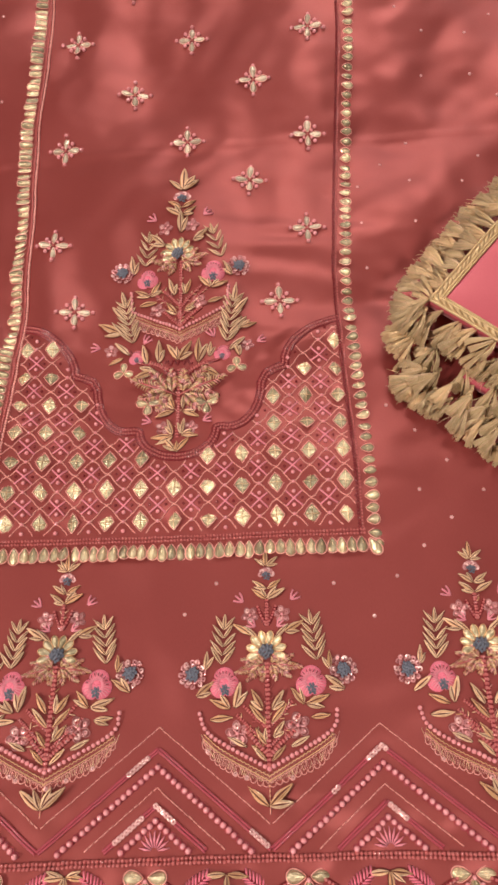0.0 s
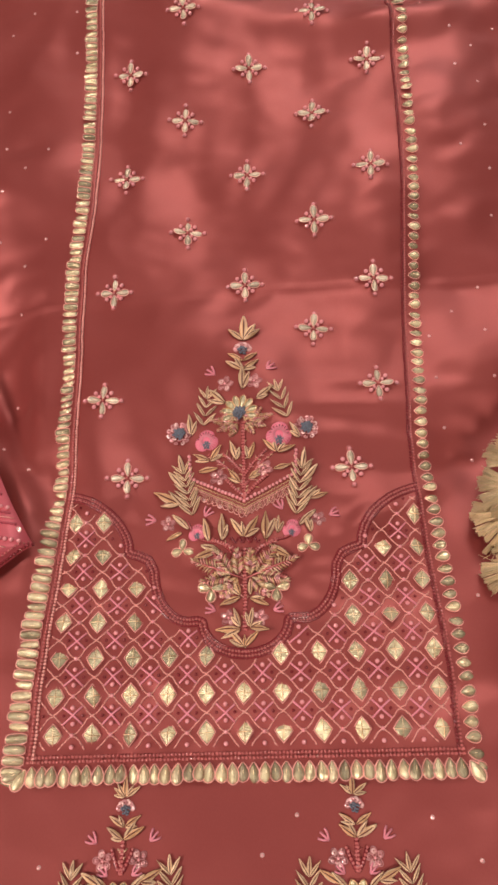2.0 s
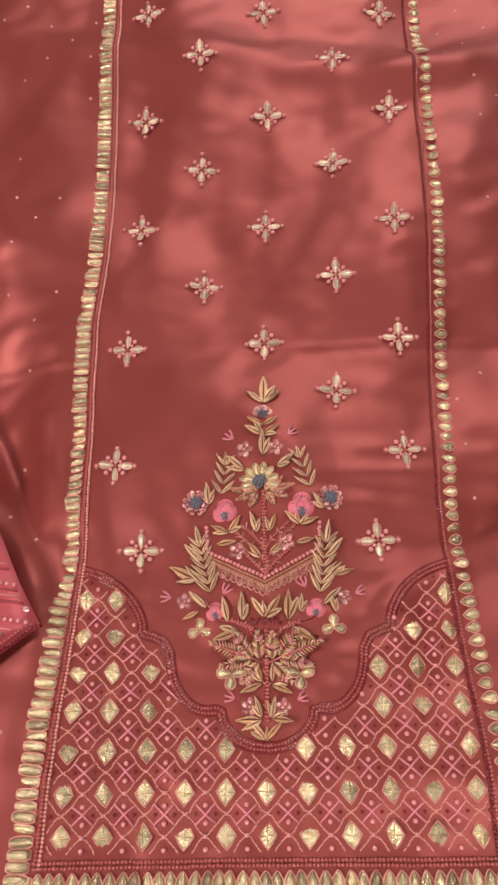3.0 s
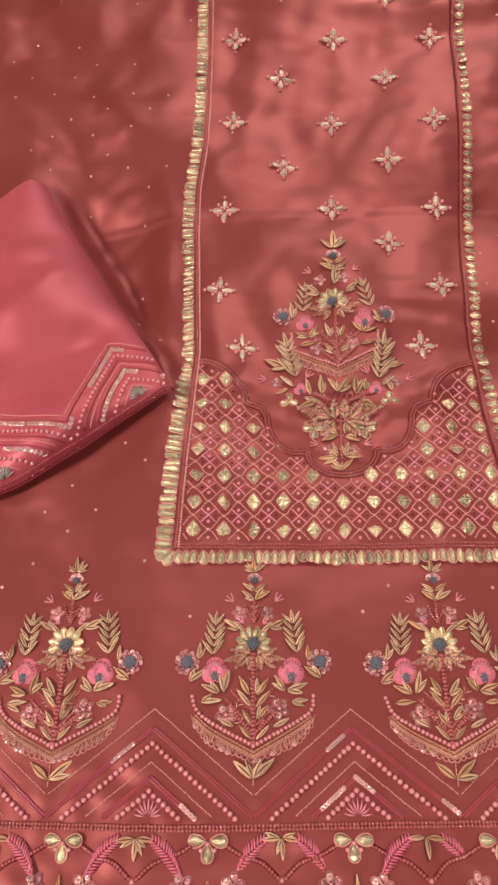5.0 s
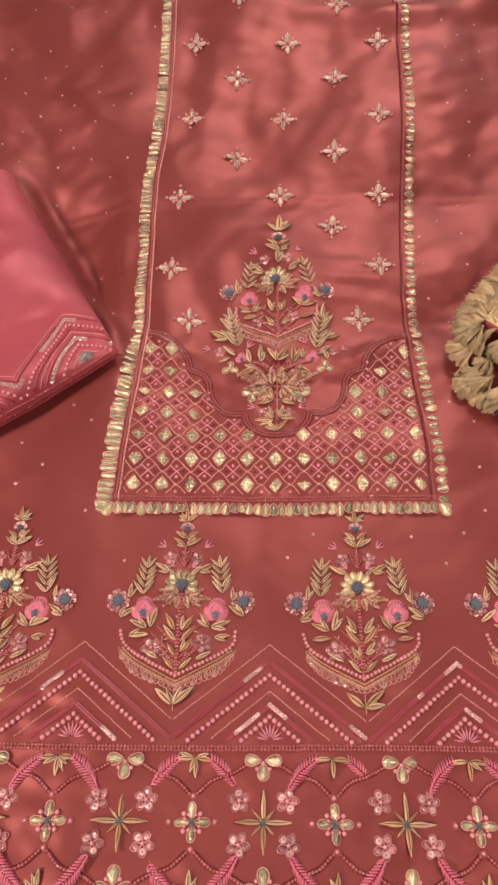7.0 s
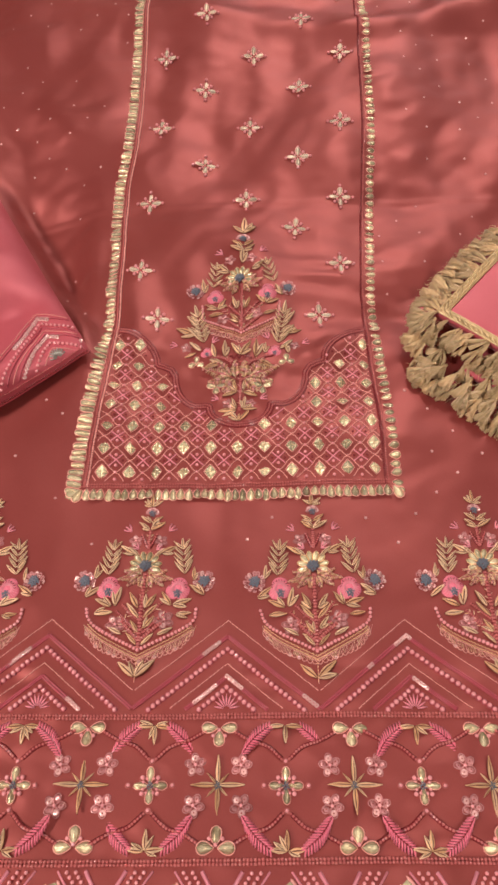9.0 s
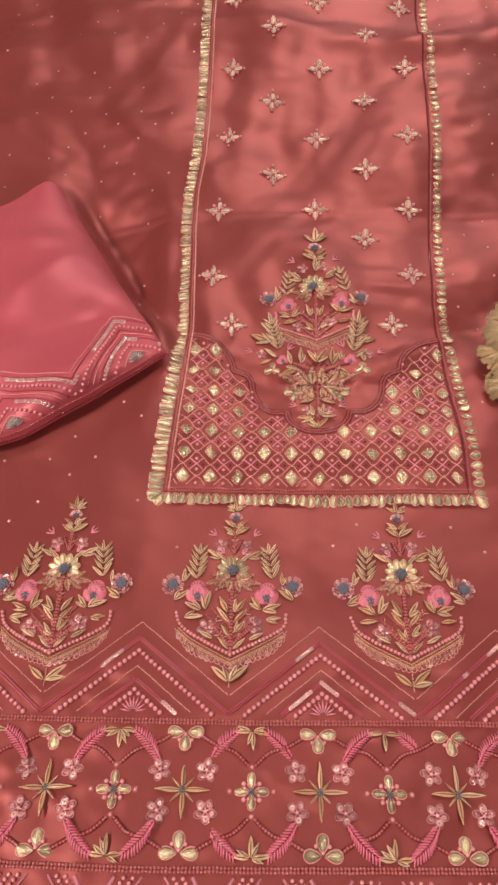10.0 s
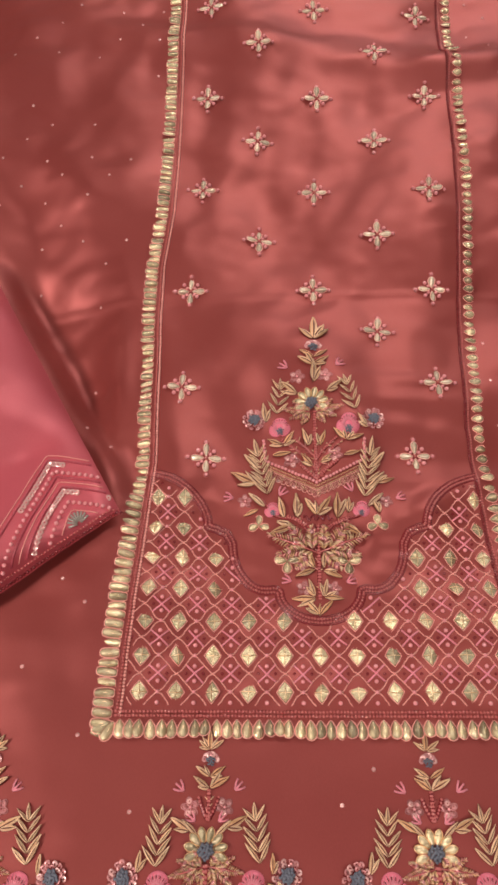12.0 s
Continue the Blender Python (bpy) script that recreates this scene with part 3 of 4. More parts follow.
# ---- an unseen room, added to darken reflections, and the table under the cloth ----
def slab(name, x0, x1, y0, y1, z0, z1, mat, bevel=0.0):
    bm = bmesh.new()
    bmesh.ops.create_cube(bm, size=1, matrix=Matrix.Translation(((x0 + x1) / 2, (y0 + y1) / 2, (z0 + z1) / 2)) @ Matrix.Diagonal((x1 - x0, y1 - y0, z1 - z0, 1)))
    if bevel:
        bmesh.ops.bevel(bm, geom=bm.edges[:], offset=bevel, segments=2, affect="EDGES", profile=0.5)
    mesh = bpy.data.meshes.new(name)
    bm.to_mesh(mesh)
    bm.free()
    mesh.materials.append(MATS[mat])
    return new(name, mesh)


LOW, HIGH = -0.80, 1.85
tagged(slab("floor", -1.9, 1.9, -1.7, 2.12, LOW - 0.1, LOW, "wood"), kind="structure")
tagged(slab("ceiling", -1.9, 1.9, -1.7, 2.12, HIGH, HIGH + 0.1, "dark_room_shell"), kind="structure")
tagged(slab("wall_south", -1.9, 1.9, -1.8, -1.7, LOW - 0.1, HIGH + 0.1, "dark_room_shell"), kind="structure")
tagged(slab("wall_west", -2.0, -1.9, -1.8, 2.12, LOW - 0.1, HIGH + 0.1, "dark_room_shell"), kind="structure")
tagged(slab("wall_east", 1.9, 2.0, -1.8, 2.12, LOW - 0.1, HIGH + 0.1, "dark_room_shell"), kind="structure")


def north_wall():
    """An unseen wall with an opening added behind the fill light: one mesh round the opening."""
    bm = bmesh.new()
    for x0, x1, z0, z1 in ((-2.0, 0.1, LOW - 0.1, HIGH + 0.1), (1.4, 2.0, LOW - 0.1, HIGH + 0.1), (0.1, 1.4, LOW - 0.1, 0.5), (0.1, 1.4, 1.7, HIGH + 0.1)):
        bmesh.ops.create_cube(bm, size=1, matrix=Matrix.Translation(((x0 + x1) / 2, 2.17, (z0 + z1) / 2)) @ Matrix.Diagonal((x1 - x0, 0.1, z1 - z0, 1)))
    mesh = bpy.data.meshes.new("wall_north")
    bm.to_mesh(mesh)
    bm.free()
    mesh.materials.append(MATS["dark_room_shell"])
    return new("wall_north", mesh)


tagged(north_wall(), kind="structure")


def garment_table():
    table = tagged(new("table"), "plain dark wooden table under the spread garments", "table")
    for name, box in (("tabletop", (-0.75, 0.75, -0.55, 0.95, -0.075, -0.04)), ("leg", (-0.70, -0.63, -0.50, -0.43, LOW, -0.075)), ("leg", (0.63, 0.70, -0.50, -0.43, LOW, -0.075)),
                      ("leg", (-0.70, -0.63, 0.83, 0.90, LOW, -0.075)), ("leg", (0.63, 0.70, 0.83, 0.90, LOW, -0.075))):
        slab(name, *box, "wood", 0.004).parent = table


garment_table()

# ---- the kurta ----
kurta = tagged(new("kurta"), "coral pink satin kurta spread flat with gold embroidery", "kurta")


def kurta_fabric():
    """The cloth as a closed body: its face with folds, sides down to the table, and its underside."""
    g = Geo()
    x0, x1, y0, y1, nx, ny = -0.36, 0.36, -0.262, 0.60, 350, 420
    rows = []
    for j in range(ny + 1):
        y = y0 + (y1 - y0) * j / ny
        row = []
        for i in range(nx + 1):
            x = x0 + (x1 - x0) * i / nx
            edge = min(x - x0, x1 - x, y - y0, y1 - y)
            fall = max(0.0, 1 - edge / 0.03) ** 2
            row.append((x, y, S(x, y) * (1 - fall) - 0.0385 * fall))
        rows.append(row)
    g.sheet(rows, "coral_satin")
    rim = [rows[0][i] for i in range(nx + 1)] + [rows[j][nx] for j in range(1, ny + 1)] + [rows[ny][i] for i in range(nx - 1, -1, -1)] + [rows[j][0] for j in range(ny - 1, 0, -1)]
    under = [(p[0], p[1], -0.0398) for p in rim]
    g.sheet([under, rim], "coral_satin", wrap=True)
    g.add(under, [tuple(range(len(under)))[::-1]], "coral_satin")
    return part("fabric", g.mesh("fabric"), kurta, label="coral pink satin cloth with soft folds")


kurta_fabric()
AXIS = 4.5


def left_line(y):
    return float(np.interp(y, [-10, 5, 66, 134, 233, 266, 305, 382, 457, 600], [-91.5, -90.5, -86.9, -82.5, -86.4, -86.0, -81.2, -79.5, -79.4, -79.0]))


def right_line(y):
    return float(np.interp(y, [-10, 6, 59, 126, 158, 231, 317, 444, 600], [95.2, 95.0, 94.3, 92.3, 91.8, 97.2, 103.3, 105.2, 108.0]))


def scallop(side):
    """Half of the cusped edge above the panel's trellis, from the middle outwards."""
    pts = [(20 * math.sin(a), 63 - 14.5 * math.cos(a)) for a in [radians(9 * k) for k in range(11)]]
    pts += [(22.5, 63.8)] + [(26 + 17.5 * math.sin(a), 88 - 24.5 * math.cos(a)) for a in [radians(10 * k) for k in range(10)]]
    pts += [(46.5, 93.5), (51, 95.6)] + [(87.5 - 31.5 * math.cos(a), 97 + 24 * math.sin(a) + 6 * (1 - math.cos(a))) for a in [radians(10 * k) for k in range(10)]]
    return [Vector((AXIS + side * x, y, 0)) for x, y in pts]


def under_scallop(x, y):
    side = 1 if x > AXIS else -1
    line = scallop(side)
    best = 200.0
    for a, b in zip(line, line[1:]):
        lo, hi = min(a.x, b.x), max(a.x, b.x)
        if lo <= x <= hi and hi - lo > 1e-6:
            best = min(best, a.y + (b.y - a.y) * (x - a.x) / (b.x - a.x))
    return y < best


def stitches(g, line, r, mat, long=2.4, gap=0.35, ground=S, lift=0.3):
    """A line of running stitches, each a little askew."""
    pts = even(line, long)
    for a, b in zip(pts, pts[1:]):
        d = (b - a).normalized()
        a = a + Vector((random.uniform(-0.15, 0.15), random.uniform(-0.15, 0.15), 0))
        b = b - d * gap + Vector((random.uniform(-0.15, 0.15), random.uniform(-0.15, 0.15), 0))
        g.tube([lay(a.x, a.y, lift * 0.4, ground), lay((a.x + b.x) / 2, (a.y + b.y) / 2, lift + 0.12, ground), lay(b.x, b.y, lift * 0.4, ground)], r * MM, mat, 4)


def bead_row(name, line, size, mat, label="", lift=0.42, parent=kurta, ground=S, squash=(1, 1, 1)):
    g = Geo()
    for p in line:
        g.ball(lay(p.x + random.uniform(-0.1, 0.1), p.y + random.uniform(-0.1, 0.1), size * lift, ground), size * random.uniform(0.44, 0.54) * MM, mat, 7, 4, squash)
    return part(name, g.mesh(name), parent, label=label)


# borders of gold petals: both sides of the panel, and its foot
y = -2.0
while y < 520:
    x = left_line(y)
    slope = math.degrees(math.atan2(left_line(y + 8) - left_line(y - 8), 16))
    part("gold_strip", UNIT["strip"], kurta, onto(x - 1.8, y, 180 - slope + random.uniform(-5, 5), 0.2, random.uniform(0.94, 1.06) * (9.0 if y < 110 else 7.6), 8.2, 7.0, random.uniform(-10, 14), random.uniform(-22, 22)))
    y += random.uniform(4.1, 4.6)
y = 0.0
while y < 520:
    x = right_line(y)
    slope = math.degrees(math.atan2(right_line(y + 8) - right_line(y - 8), 16))
    part("gold_petal", UNIT["petal"], kurta, onto(x + 1.7, y, -slope + random.uniform(-6, 6), 0.2, random.uniform(6.0, 6.9), 8.0, 7.0, random.uniform(-10, 14), random.uniform(-20, 20)))
    y += 6.0
x = -88.5
while x < 97:
    part("gold_petal", UNIT["petal"], kurta, onto(x, 4.2, -90 + random.uniform(-5, 5), 0.5, random.uniform(7.4, 8.4), 8.4, 7.5, random.uniform(-6, 12), random.uniform(-16, 16)))
    x += random.uniform(4.3, 5.2)
for x, a in ((-92.0, 205), (-91.0, 240), (97.0, -60)):
    part("gold_petal", UNIT["petal"], kurta, onto(x, 3.2, a, 0.4, 9.0, 8.4, 7.5))

# beaded edges: two strings down each side, along the foot and along the cusps
for off in (0.4, 2.0):
    bead_row("bead_string", even([Vector((left_line(v) + off, v, 0)) for v in range(6, 520, 6)], 1.55), 1.5, "rose_bead" if off < 1 else "peach_thread")
    bead_row("bead_string", even([Vector((right_line(v) - off, v, 0)) for v in range(6, 520, 6)], 1.55), 1.5, "rose_bead" if off < 1 else "maroon_bead")
for off in (6.0, 7.8):
    bead_row("bead_string", even([Vector((left_line(6), off, 0)), Vector((right_line(6), off, 0))], 1.6), 1.6, "rose_bead")
for side in (-1, 1):
    base = even(scallop(side), 0.8)
    g = Geo()
    for off, mat in ((-1.9, "maroon_bead"), (1.9, "maroon_bead"), (0.0, "maroon_bead")):
        g.tube([lay(p.x, p.y, 0.30) for p in beside(base, off)], 0.55 * MM, mat, 4)
    part("cusped_cord", g.mesh("cusped_cord"), kurta, label="dark rose corded edge in a cusped curve")
    for off in (-0.95, 0.95):
        bead_row("bead_string", even(beside(base, off), 1.5), 1.4, "rose_bead")

# trellis of the panel: gold diamonds, ogee lines, crosses and pearls
DX, DY = 16.85, 16.0
for j in range(7):
    for i in range(-5, 6):
        x, y = AXIS - 1.1 + DX * i + (0.5 * j if i == -5 else 0), 16.3 + DY * j
        if not (left_line(y) + 1.0 < x < right_line(y) - 4 and under_scallop(x, y + 5.0)):
            continue
        part("gold_diamond", UNIT["diamond"], kurta, onto(x, y, random.uniform(-4, 4), 0.25, 7.2, 9.2, 9.5, random.uniform(-15, 15), random.uniform(-20, 12)))


def inside(x, y):
    return left_line(y) + 2.5 < x < right_line(y) - 2.5 and y > 9.4 and under_scallop(x, y + 2.6)


def trellis():
    lines, crosses, pearls, dark = Geo(), Geo(), Geo(), Geo()
    for j in range(-1, 8):
        for i in range(-6, 7):
            x, y = AXIS - 1.1 + DX * i, 16.3 + DY * j
            for sx in (-1, 1):
                for sy in (-1, 1):
                    arc = []
                    for k in range(9):
                        u = k / 8
                        px = x + sx * (DX / 2) * (u - 0.07 * math.sin(2 * math.pi * u)) + 0.35 * math.sin(9 * u + i + 2 * j)
                        py = y + sy * (7.9 * (1 - u) + 1.2 * math.sin(2 * math.pi * u))
                        if inside(px, py):
                            arc.append(Vector((px, py, 0)))
                    if len(arc) > 2:
                        stitches(lines, arc, 0.33, "peach_thread", 1.9, 0.15)
            cx, cy = x + DX / 2, y + DY / 2
            for s in (-1, 1):
                ends = [(cx - 4.1 + 0.5 * math.sin(i * 3 + j), cy - 3.7 * s), (cx, cy + 0.3 * math.sin(i + 5 * j)), (cx + 4.1, cy + 3.7 * s + 0.5 * math.sin(2 * i + j))]
                if all(inside(*p) for p in ends):
                    crosses.tube([lay(p[0], p[1], 0.45) for p in ends], 0.46 * MM, "pink_thread", 4)
            for px, py, g, mat, r in ((cx, cy + 3.3, pearls, "pink_pearl", 1.1), (cx, cy - 3.3, pearls, "pink_pearl", 1.1), (cx - 4.0, cy, dark, "maroon_bead", 0.75), (cx + 4.0, cy, dark, "maroon_bead", 0.75),
                                      (x + DX / 2, y, pearls, "pink_pearl", 1.0)):
                if inside(px, py):
                    g.ball(lay(px, py, 0.5), r * MM, mat, 8, 5)
    tagged(part("trellis_thread", lines.mesh("trellis_thread"), kurta, label="peach thread trellis of ogee lines"), kind="stuff")
    tagged(part("cross_stitch", crosses.mesh("cross_stitch"), kurta, label="pink cross stitches"), kind="stuff")
    tagged(part("pearl", pearls.mesh("pearl"), kurta, label="small pink pearls of the trellis"), kind="stuff")
    tagged(part("bead", dark.mesh("bead"), kurta, label="small maroon beads of the trellis"), kind="stuff")


trellis()


# small four-petalled sprigs strewn over the upper panel
def buti(x, y):
    m = Motif("sprig_motif", kurta, x, y)
    turn = random.uniform(-5, 5)
    for k in range(4):
        a = 90 * k + turn
        m.child("petal", "pale_petal", onto(x + 1.2 * math.cos(radians(a)), y + 1.2 * math.sin(radians(a)), a, 0.3, random.uniform(6.6, 7.4), random.uniform(5.4, 6.6), 6.4, random.uniform(-10, 14), random.uniform(-20, 20)))
        m.child("ringed_pearl", "ringed", onto(x + 9.7 * math.cos(radians(a)), y + 9.7 * math.sin(radians(a)), a, 0, 1.75, 1.75, 1.6))
        for q, r in ((3.2, 1.0), (5.9, 1.3)):
            b = radians(a + 45)
            m.child("pearl", "pearl", onto(x + q * math.cos(b), y + q * math.sin(b), 0, 0, r, r, r))
    m.g.ball(lay(x, y, 0.8), 0.9 * MM, "rose_bead", 7, 5)
    m.done()


for row, cols in ((249.5, (-67, 8, 80.5)), (325, (-61.5, 11, 83.5)), (399, (-60, 14.5, 87.5)), (477, (-59, 14, 88)), (287.5, (-25, 49)), (364.5, (-26, 52)), (437, (-25.5, 55.5))):
    for col in cols:
        buti(col, row + (-5 if col == 83.5 else 0))
buti(45, 219)
buti(-69, 180)
buti(77, 184)
buti(-54, 135.5)
buti(59.5, 138)


def panel_plant(m):
    m.string([(0.9, 163.0), (0.8, 141.8), (0.6, 120.1)], 1.3)
    m.string([(0.2, 96.6), (0.3, 83.9), (-0.1, 59.3)], 1.3)
    for side in (-1, 1):
        m.string([(27.2 * side, 146.5), (26.6 * side, 136.0)], 1.7, True)
        m.string([(26.2 * side, 134.4), (0.6, 120.8)], 1.7, True)
        m.cord([(26.5 * side, 131.0), (0.5, 117.4)])
        m.loops([(26.2 * side, 126.4), (0.5, 113.8)])
    m.leaf(1.9, 211.0, 2.3, 225.2)
    m.leaf(1.6, 211.0, -5.2, 217.4)
    m.leaf(2.2, 211.0, 9.9, 216.7)
    m.mini(1.4, 204.3, 5.6)
    m.leaf(1.2, 197.8, -5.7, 202.2)
    m.leaf(1.7, 197.8, 8.5, 201.7)
    m.leaf(1.1, 192.5, -6.6, 197.4)
    m.leaf(1.6, 192.5, 9.2, 196.8)
    m.leaf(0.9, 181.3, 1.4, 193.0)
    m.sflower(-8.1, 185.5, 4.5)
    m.sflower(7.3, 185.2, 4.3)
    m.sprig(-13.7, 191.5, 3.2, 140)
    m.sprig(14.0, 192.2, 3.2, 40)
    m.leaf(-8.3, 175.1, -15.8, 182.0)
    m.leaf(8.1, 175.5, 15.8, 180.8)
    m.fan(-0.5, 168.1, 9.8)
    m.bush(-0.2, 162.7, -13.5, 165.2)
    m.bush(0.9, 162.6, 13.5, 165.0)
    m.feather(-19.9, 162.4, -17.3, 184.4, 4)
    m.feather(24.1, 163.5, 17.7, 184.8, 4)
    m.pom(-32.4, 158.8, 6.3)
    m.pom(33.2, 158.9, 6.2)
    m.leaf(-26.5, 158.1, -27.5, 168.2)
    m.leaf(29.4, 153.7, 24.9, 160.5)
    m.pink(-18.3, 154.6, 6.9)
    m.pink(19.0, 154.9, 7.4)
    m.leaf(-16.9, 143.7, -24.2, 147.1)
    m.leaf(-16.2, 143.6, -11.2, 151.0)
    m.leaf(17.3, 146.0, 11.4, 151.9)
    m.leaf(18.1, 145.7, 26.1, 148.6)
    m.string([(1.0, 134.7), (-4.6, 142.0), (-9.9, 147.0)], 1.0)
    m.string([(1.0, 134.7), (6.1, 141.6), (12.2, 147.5)], 1.0)
    m.string([(0.7, 122.8), (-4.1, 127.9), (-8.1, 132.6)], 1.2)
    m.string([(0.7, 122.8), (5.7, 128.3), (12.2, 133.9)], 1.2)
    m.leaf(-3.0, 143.2, -5.6, 152.0)
    m.leaf(3.4, 143.3, 6.1, 150.9)
    m.leaf(-22.2, 137.8, -13.4, 139.1)
    m.leaf(15.8, 137.0, 23.7, 138.7)
    m.leaf(-1.1, 130.5, -6.5, 137.3)
    m.leaf(3.1, 132.3, 8.4, 136.8)
    m.sflower(-12.3, 134.3, 4.6)
    m.sflower(10.8, 137.5, 4.6)
    m.feather(-24.7, 113.3, -32.0, 146.4, 7)
    m.feather(25.4, 111.8, 31.1, 146.4, 7)
    m.leaf(-31.4, 121.0, -43.3, 127.2)
    m.leaf(33.0, 121.8, 41.0, 124.1)
    m.leaf(-10.5, 101.5, -10.5, 112.9)
    m.leaf(-0.2, 102.8, -5.5, 110.8)
    m.leaf(0.4, 102.7, 6.7, 111.4)
    m.leaf(10.4, 101.4, 10.8, 113.5)
    m.leaf(-16.8, 101.0, -19.1, 111.4)
    m.leaf(16.2, 104.5, 17.2, 112.1)
    m.pink(-22.7, 105.9, 5.0)
    m.pink(23.4, 106.3, 5.2)
    m.sflower(-37.2, 111.3, 3.9)
    m.sflower(36.6, 111.2, 3.8)
    m.sprig(-19.0, 114.3, 3.0, 50)
    m.sprig(19.0, 116.2, 2.9, 120)
    m.sprig(42.2, 112.8, 2.9, 20)
    m.sprig(-43.5, 113.1, 3.0, 170)
    m.trefoil(-29.8, 97.7, 4.4, 90)
    m.trefoil(31.0, 97.7, 4.3, 90)
    m.leaf(-30.3, 106.4, -37.0, 103.1)
    m.leaf(-12.5, 96.9, -23.2, 93.5)
    m.leaf(12.4, 98.4, 21.7, 92.9)
    m.leaf(32.5, 104.3, 29.8, 111.7)
    for side in (-1, 1):
        m.bush(0.6 * side, 83.0, 20.5 * side, 90.5)
    m.string([(0.0, 89.5), (-4.4, 96.7), (-14.9, 102.0)], 1.2)
    m.string([(0.5, 89.5), (6.0, 96.4), (15.2, 100.7)], 1.2)
    m.curl(-6.9, 101.1, 7.6, 100.4)
    for side in (-1, 1):
        m.string([(0.4, 88.0), (10.0 * side, 99.0), (22.0 * side, 103.0), (28.0 * side, 112.0)], 0.95)
        m.string([(0.8, 128.0), (9.0 * side, 140.0), (17.0 * side, 147.0)], 0.95)
        for k in range(3):
            m.leaf((27.0 + 1.5 * k) * side, 108.0 + 11.0 * k, (34.5 + 1.2 * k) * side, 115.0 + 11.5 * k, "pale_leaf", 0.9)
    m.trefoil(-15.8, 78.2, 5.1, -90)
    m.trefoil(14.9, 77.8, 5.0, -90)
    m.sflower(-8.8, 76.6, 3.9)
    m.sflower(7.7, 77.6, 3.9)
    m.sflower(-7.8, 64.7, 3.9)
    m.sflower(6.8, 64.3, 3.9)
    m.sprig(-14.0, 68.1, 2.8, 160)
    m.sprig(13.3, 67.4, 2.8, 20)
    m.leaf(-2.2, 75.1, -5.3, 83.0)
    m.leaf(-2.2, 74.2, -10.8, 70.9)
    m.leaf(2.4, 75.0, 3.0, 82.8)
    m.leaf(2.4, 73.4, 10.3, 69.9)
    m.leaf(-2.4, 60.6, -5.0, 68.1)
    m.leaf(-2.4, 59.3, -12.7, 59.3)
    m.leaf(2.2, 60.5, 3.6, 67.9)
    m.leaf(2.2, 59.9, 10.5, 58.7)
    m.leaf(-1.0, 51.7, -6.6, 58.0)
    m.leaf(-0.2, 51.7, 5.7, 57.8)
    m.leaf(-0.6, 51.1, -0.5, 56.4)


def hem_spray(m):
    m.leaf(0.4, -8.3, 0.4, -1.0)
    m.leaf(0.0, -8.3, -4.0, -5.1)
    m.leaf(0.8, -8.3, 5.8, -4.8)
    m.mini(0.8, -13.0, 4.3)
    m.leaf(0.5, -19.1, -4.9, -15.5)
    m.leaf(1.0, -19.1, 6.7, -15.4)
    m.leaf(0.5, -23.6, -5.4, -19.5)
    m.leaf(1.0, -23.6, 8.3, -19.6)
    m.sprig(-10.3, -24.7, 2.7, 140)
    m.sprig(11.7, -24.2, 2.7, 45)
    m.sflower(-7.2, -30.8, 4.0)
    m.sflower(7.3, -30.7, 4.0)
    m.string([(-3.6, -27.1), (-1.7, -31.8), (0.4, -35.2), (2.6, -31.8), (4.7, -27.0)], 1.2)
    m.string([(0.6, -24.3), (0.4, -35.2)], 1.2)
    m.leaf(-7.3, -39.4, -14.4, -35.2)
    m.leaf(8.5, -38.2, 16.2, -34.1)
    m.fan(-0.1, -46.8, 9.3)
    m.bush(-0.1, -51.9, -11.7, -55.0)
    m.bush(0.6, -51.9, 12.7, -53.5)
    m.feather(-20.3, -53.2, -18.6, -30.7, 5)
    m.feather(22.3, -52.1, 19.8, -29.6, 5)
    m.pom(-33.0, -55.9, 6.1)
    m.pom(33.4, -55.2, 6.1)
    m.leaf(-27.6, -53.9, -26.8, -47.0)
    m.leaf(-31.3, -65.0, -24.3, -59.6)
    m.leaf(27.5, -54.6, 27.5, -47.8)
    m.leaf(33.4, -63.0, 26.0, -58.1)
    m.pink(-19.1, -59.8, 7.4)
    m.pink(19.0, -59.9, 7.6)
    m.leaf(-16.7, -70.3, -24.6, -66.8)
    m.leaf(-14.6, -70.0, -12.3, -60.5)
    m.leaf(15.6, -68.9, 10.7, -62.7)
    m.leaf(16.6, -68.8, 25.7, -65.8)
    m.string([(-0.0, -51.7), (-0.1, -71.7), (-0.2, -92.3)], 1.5)
    m.string([(-0.7, -78.0), (-5.4, -74.2), (-10.5, -69.4)], 1.0)
    m.string([(0.5, -77.5), (5.8, -72.9), (10.3, -67.9)], 1.0)
    m.string([(-0.8, -88.5), (-5.4, -83.7), (-9.6, -78.4)], 1.3)
    m.string([(0.7, -88.5), (5.6, -83.6), (10.8, -79.4)], 1.3)
    m.leaf(-2.2, -71.0, -6.7, -63.4)
    m.leaf(1.8, -71.0, 6.6, -64.0)
    m.leaf(-1.0, -84.6, -5.2, -78.7)
    m.leaf(2.0, -81.9, 6.5, -76.2)
    m.leaf(-25.3, -74.7, -16.4, -74.0)
    m.leaf(18.5, -74.3, 25.9, -73.5)
    m.sflower(-13.4, -80.2, 5.2)
    m.sflower(12.5, -77.4, 5.4)
    m.string([(-29.8, -72.0), (-27.4, -78.2), (-20.1, -83.8), (-0.2, -93.8)], 1.8, True)
    m.string([(29.5, -71.4), (28.3, -77.7), (20.3, -83.4), (-0.2, -93.8)], 1.8, True)
    m.cord([(-28.1, -81.6), (-20.0, -87.9), (-0.2, -98.0), (20.2, -86.9), (27.7, -82.2)])
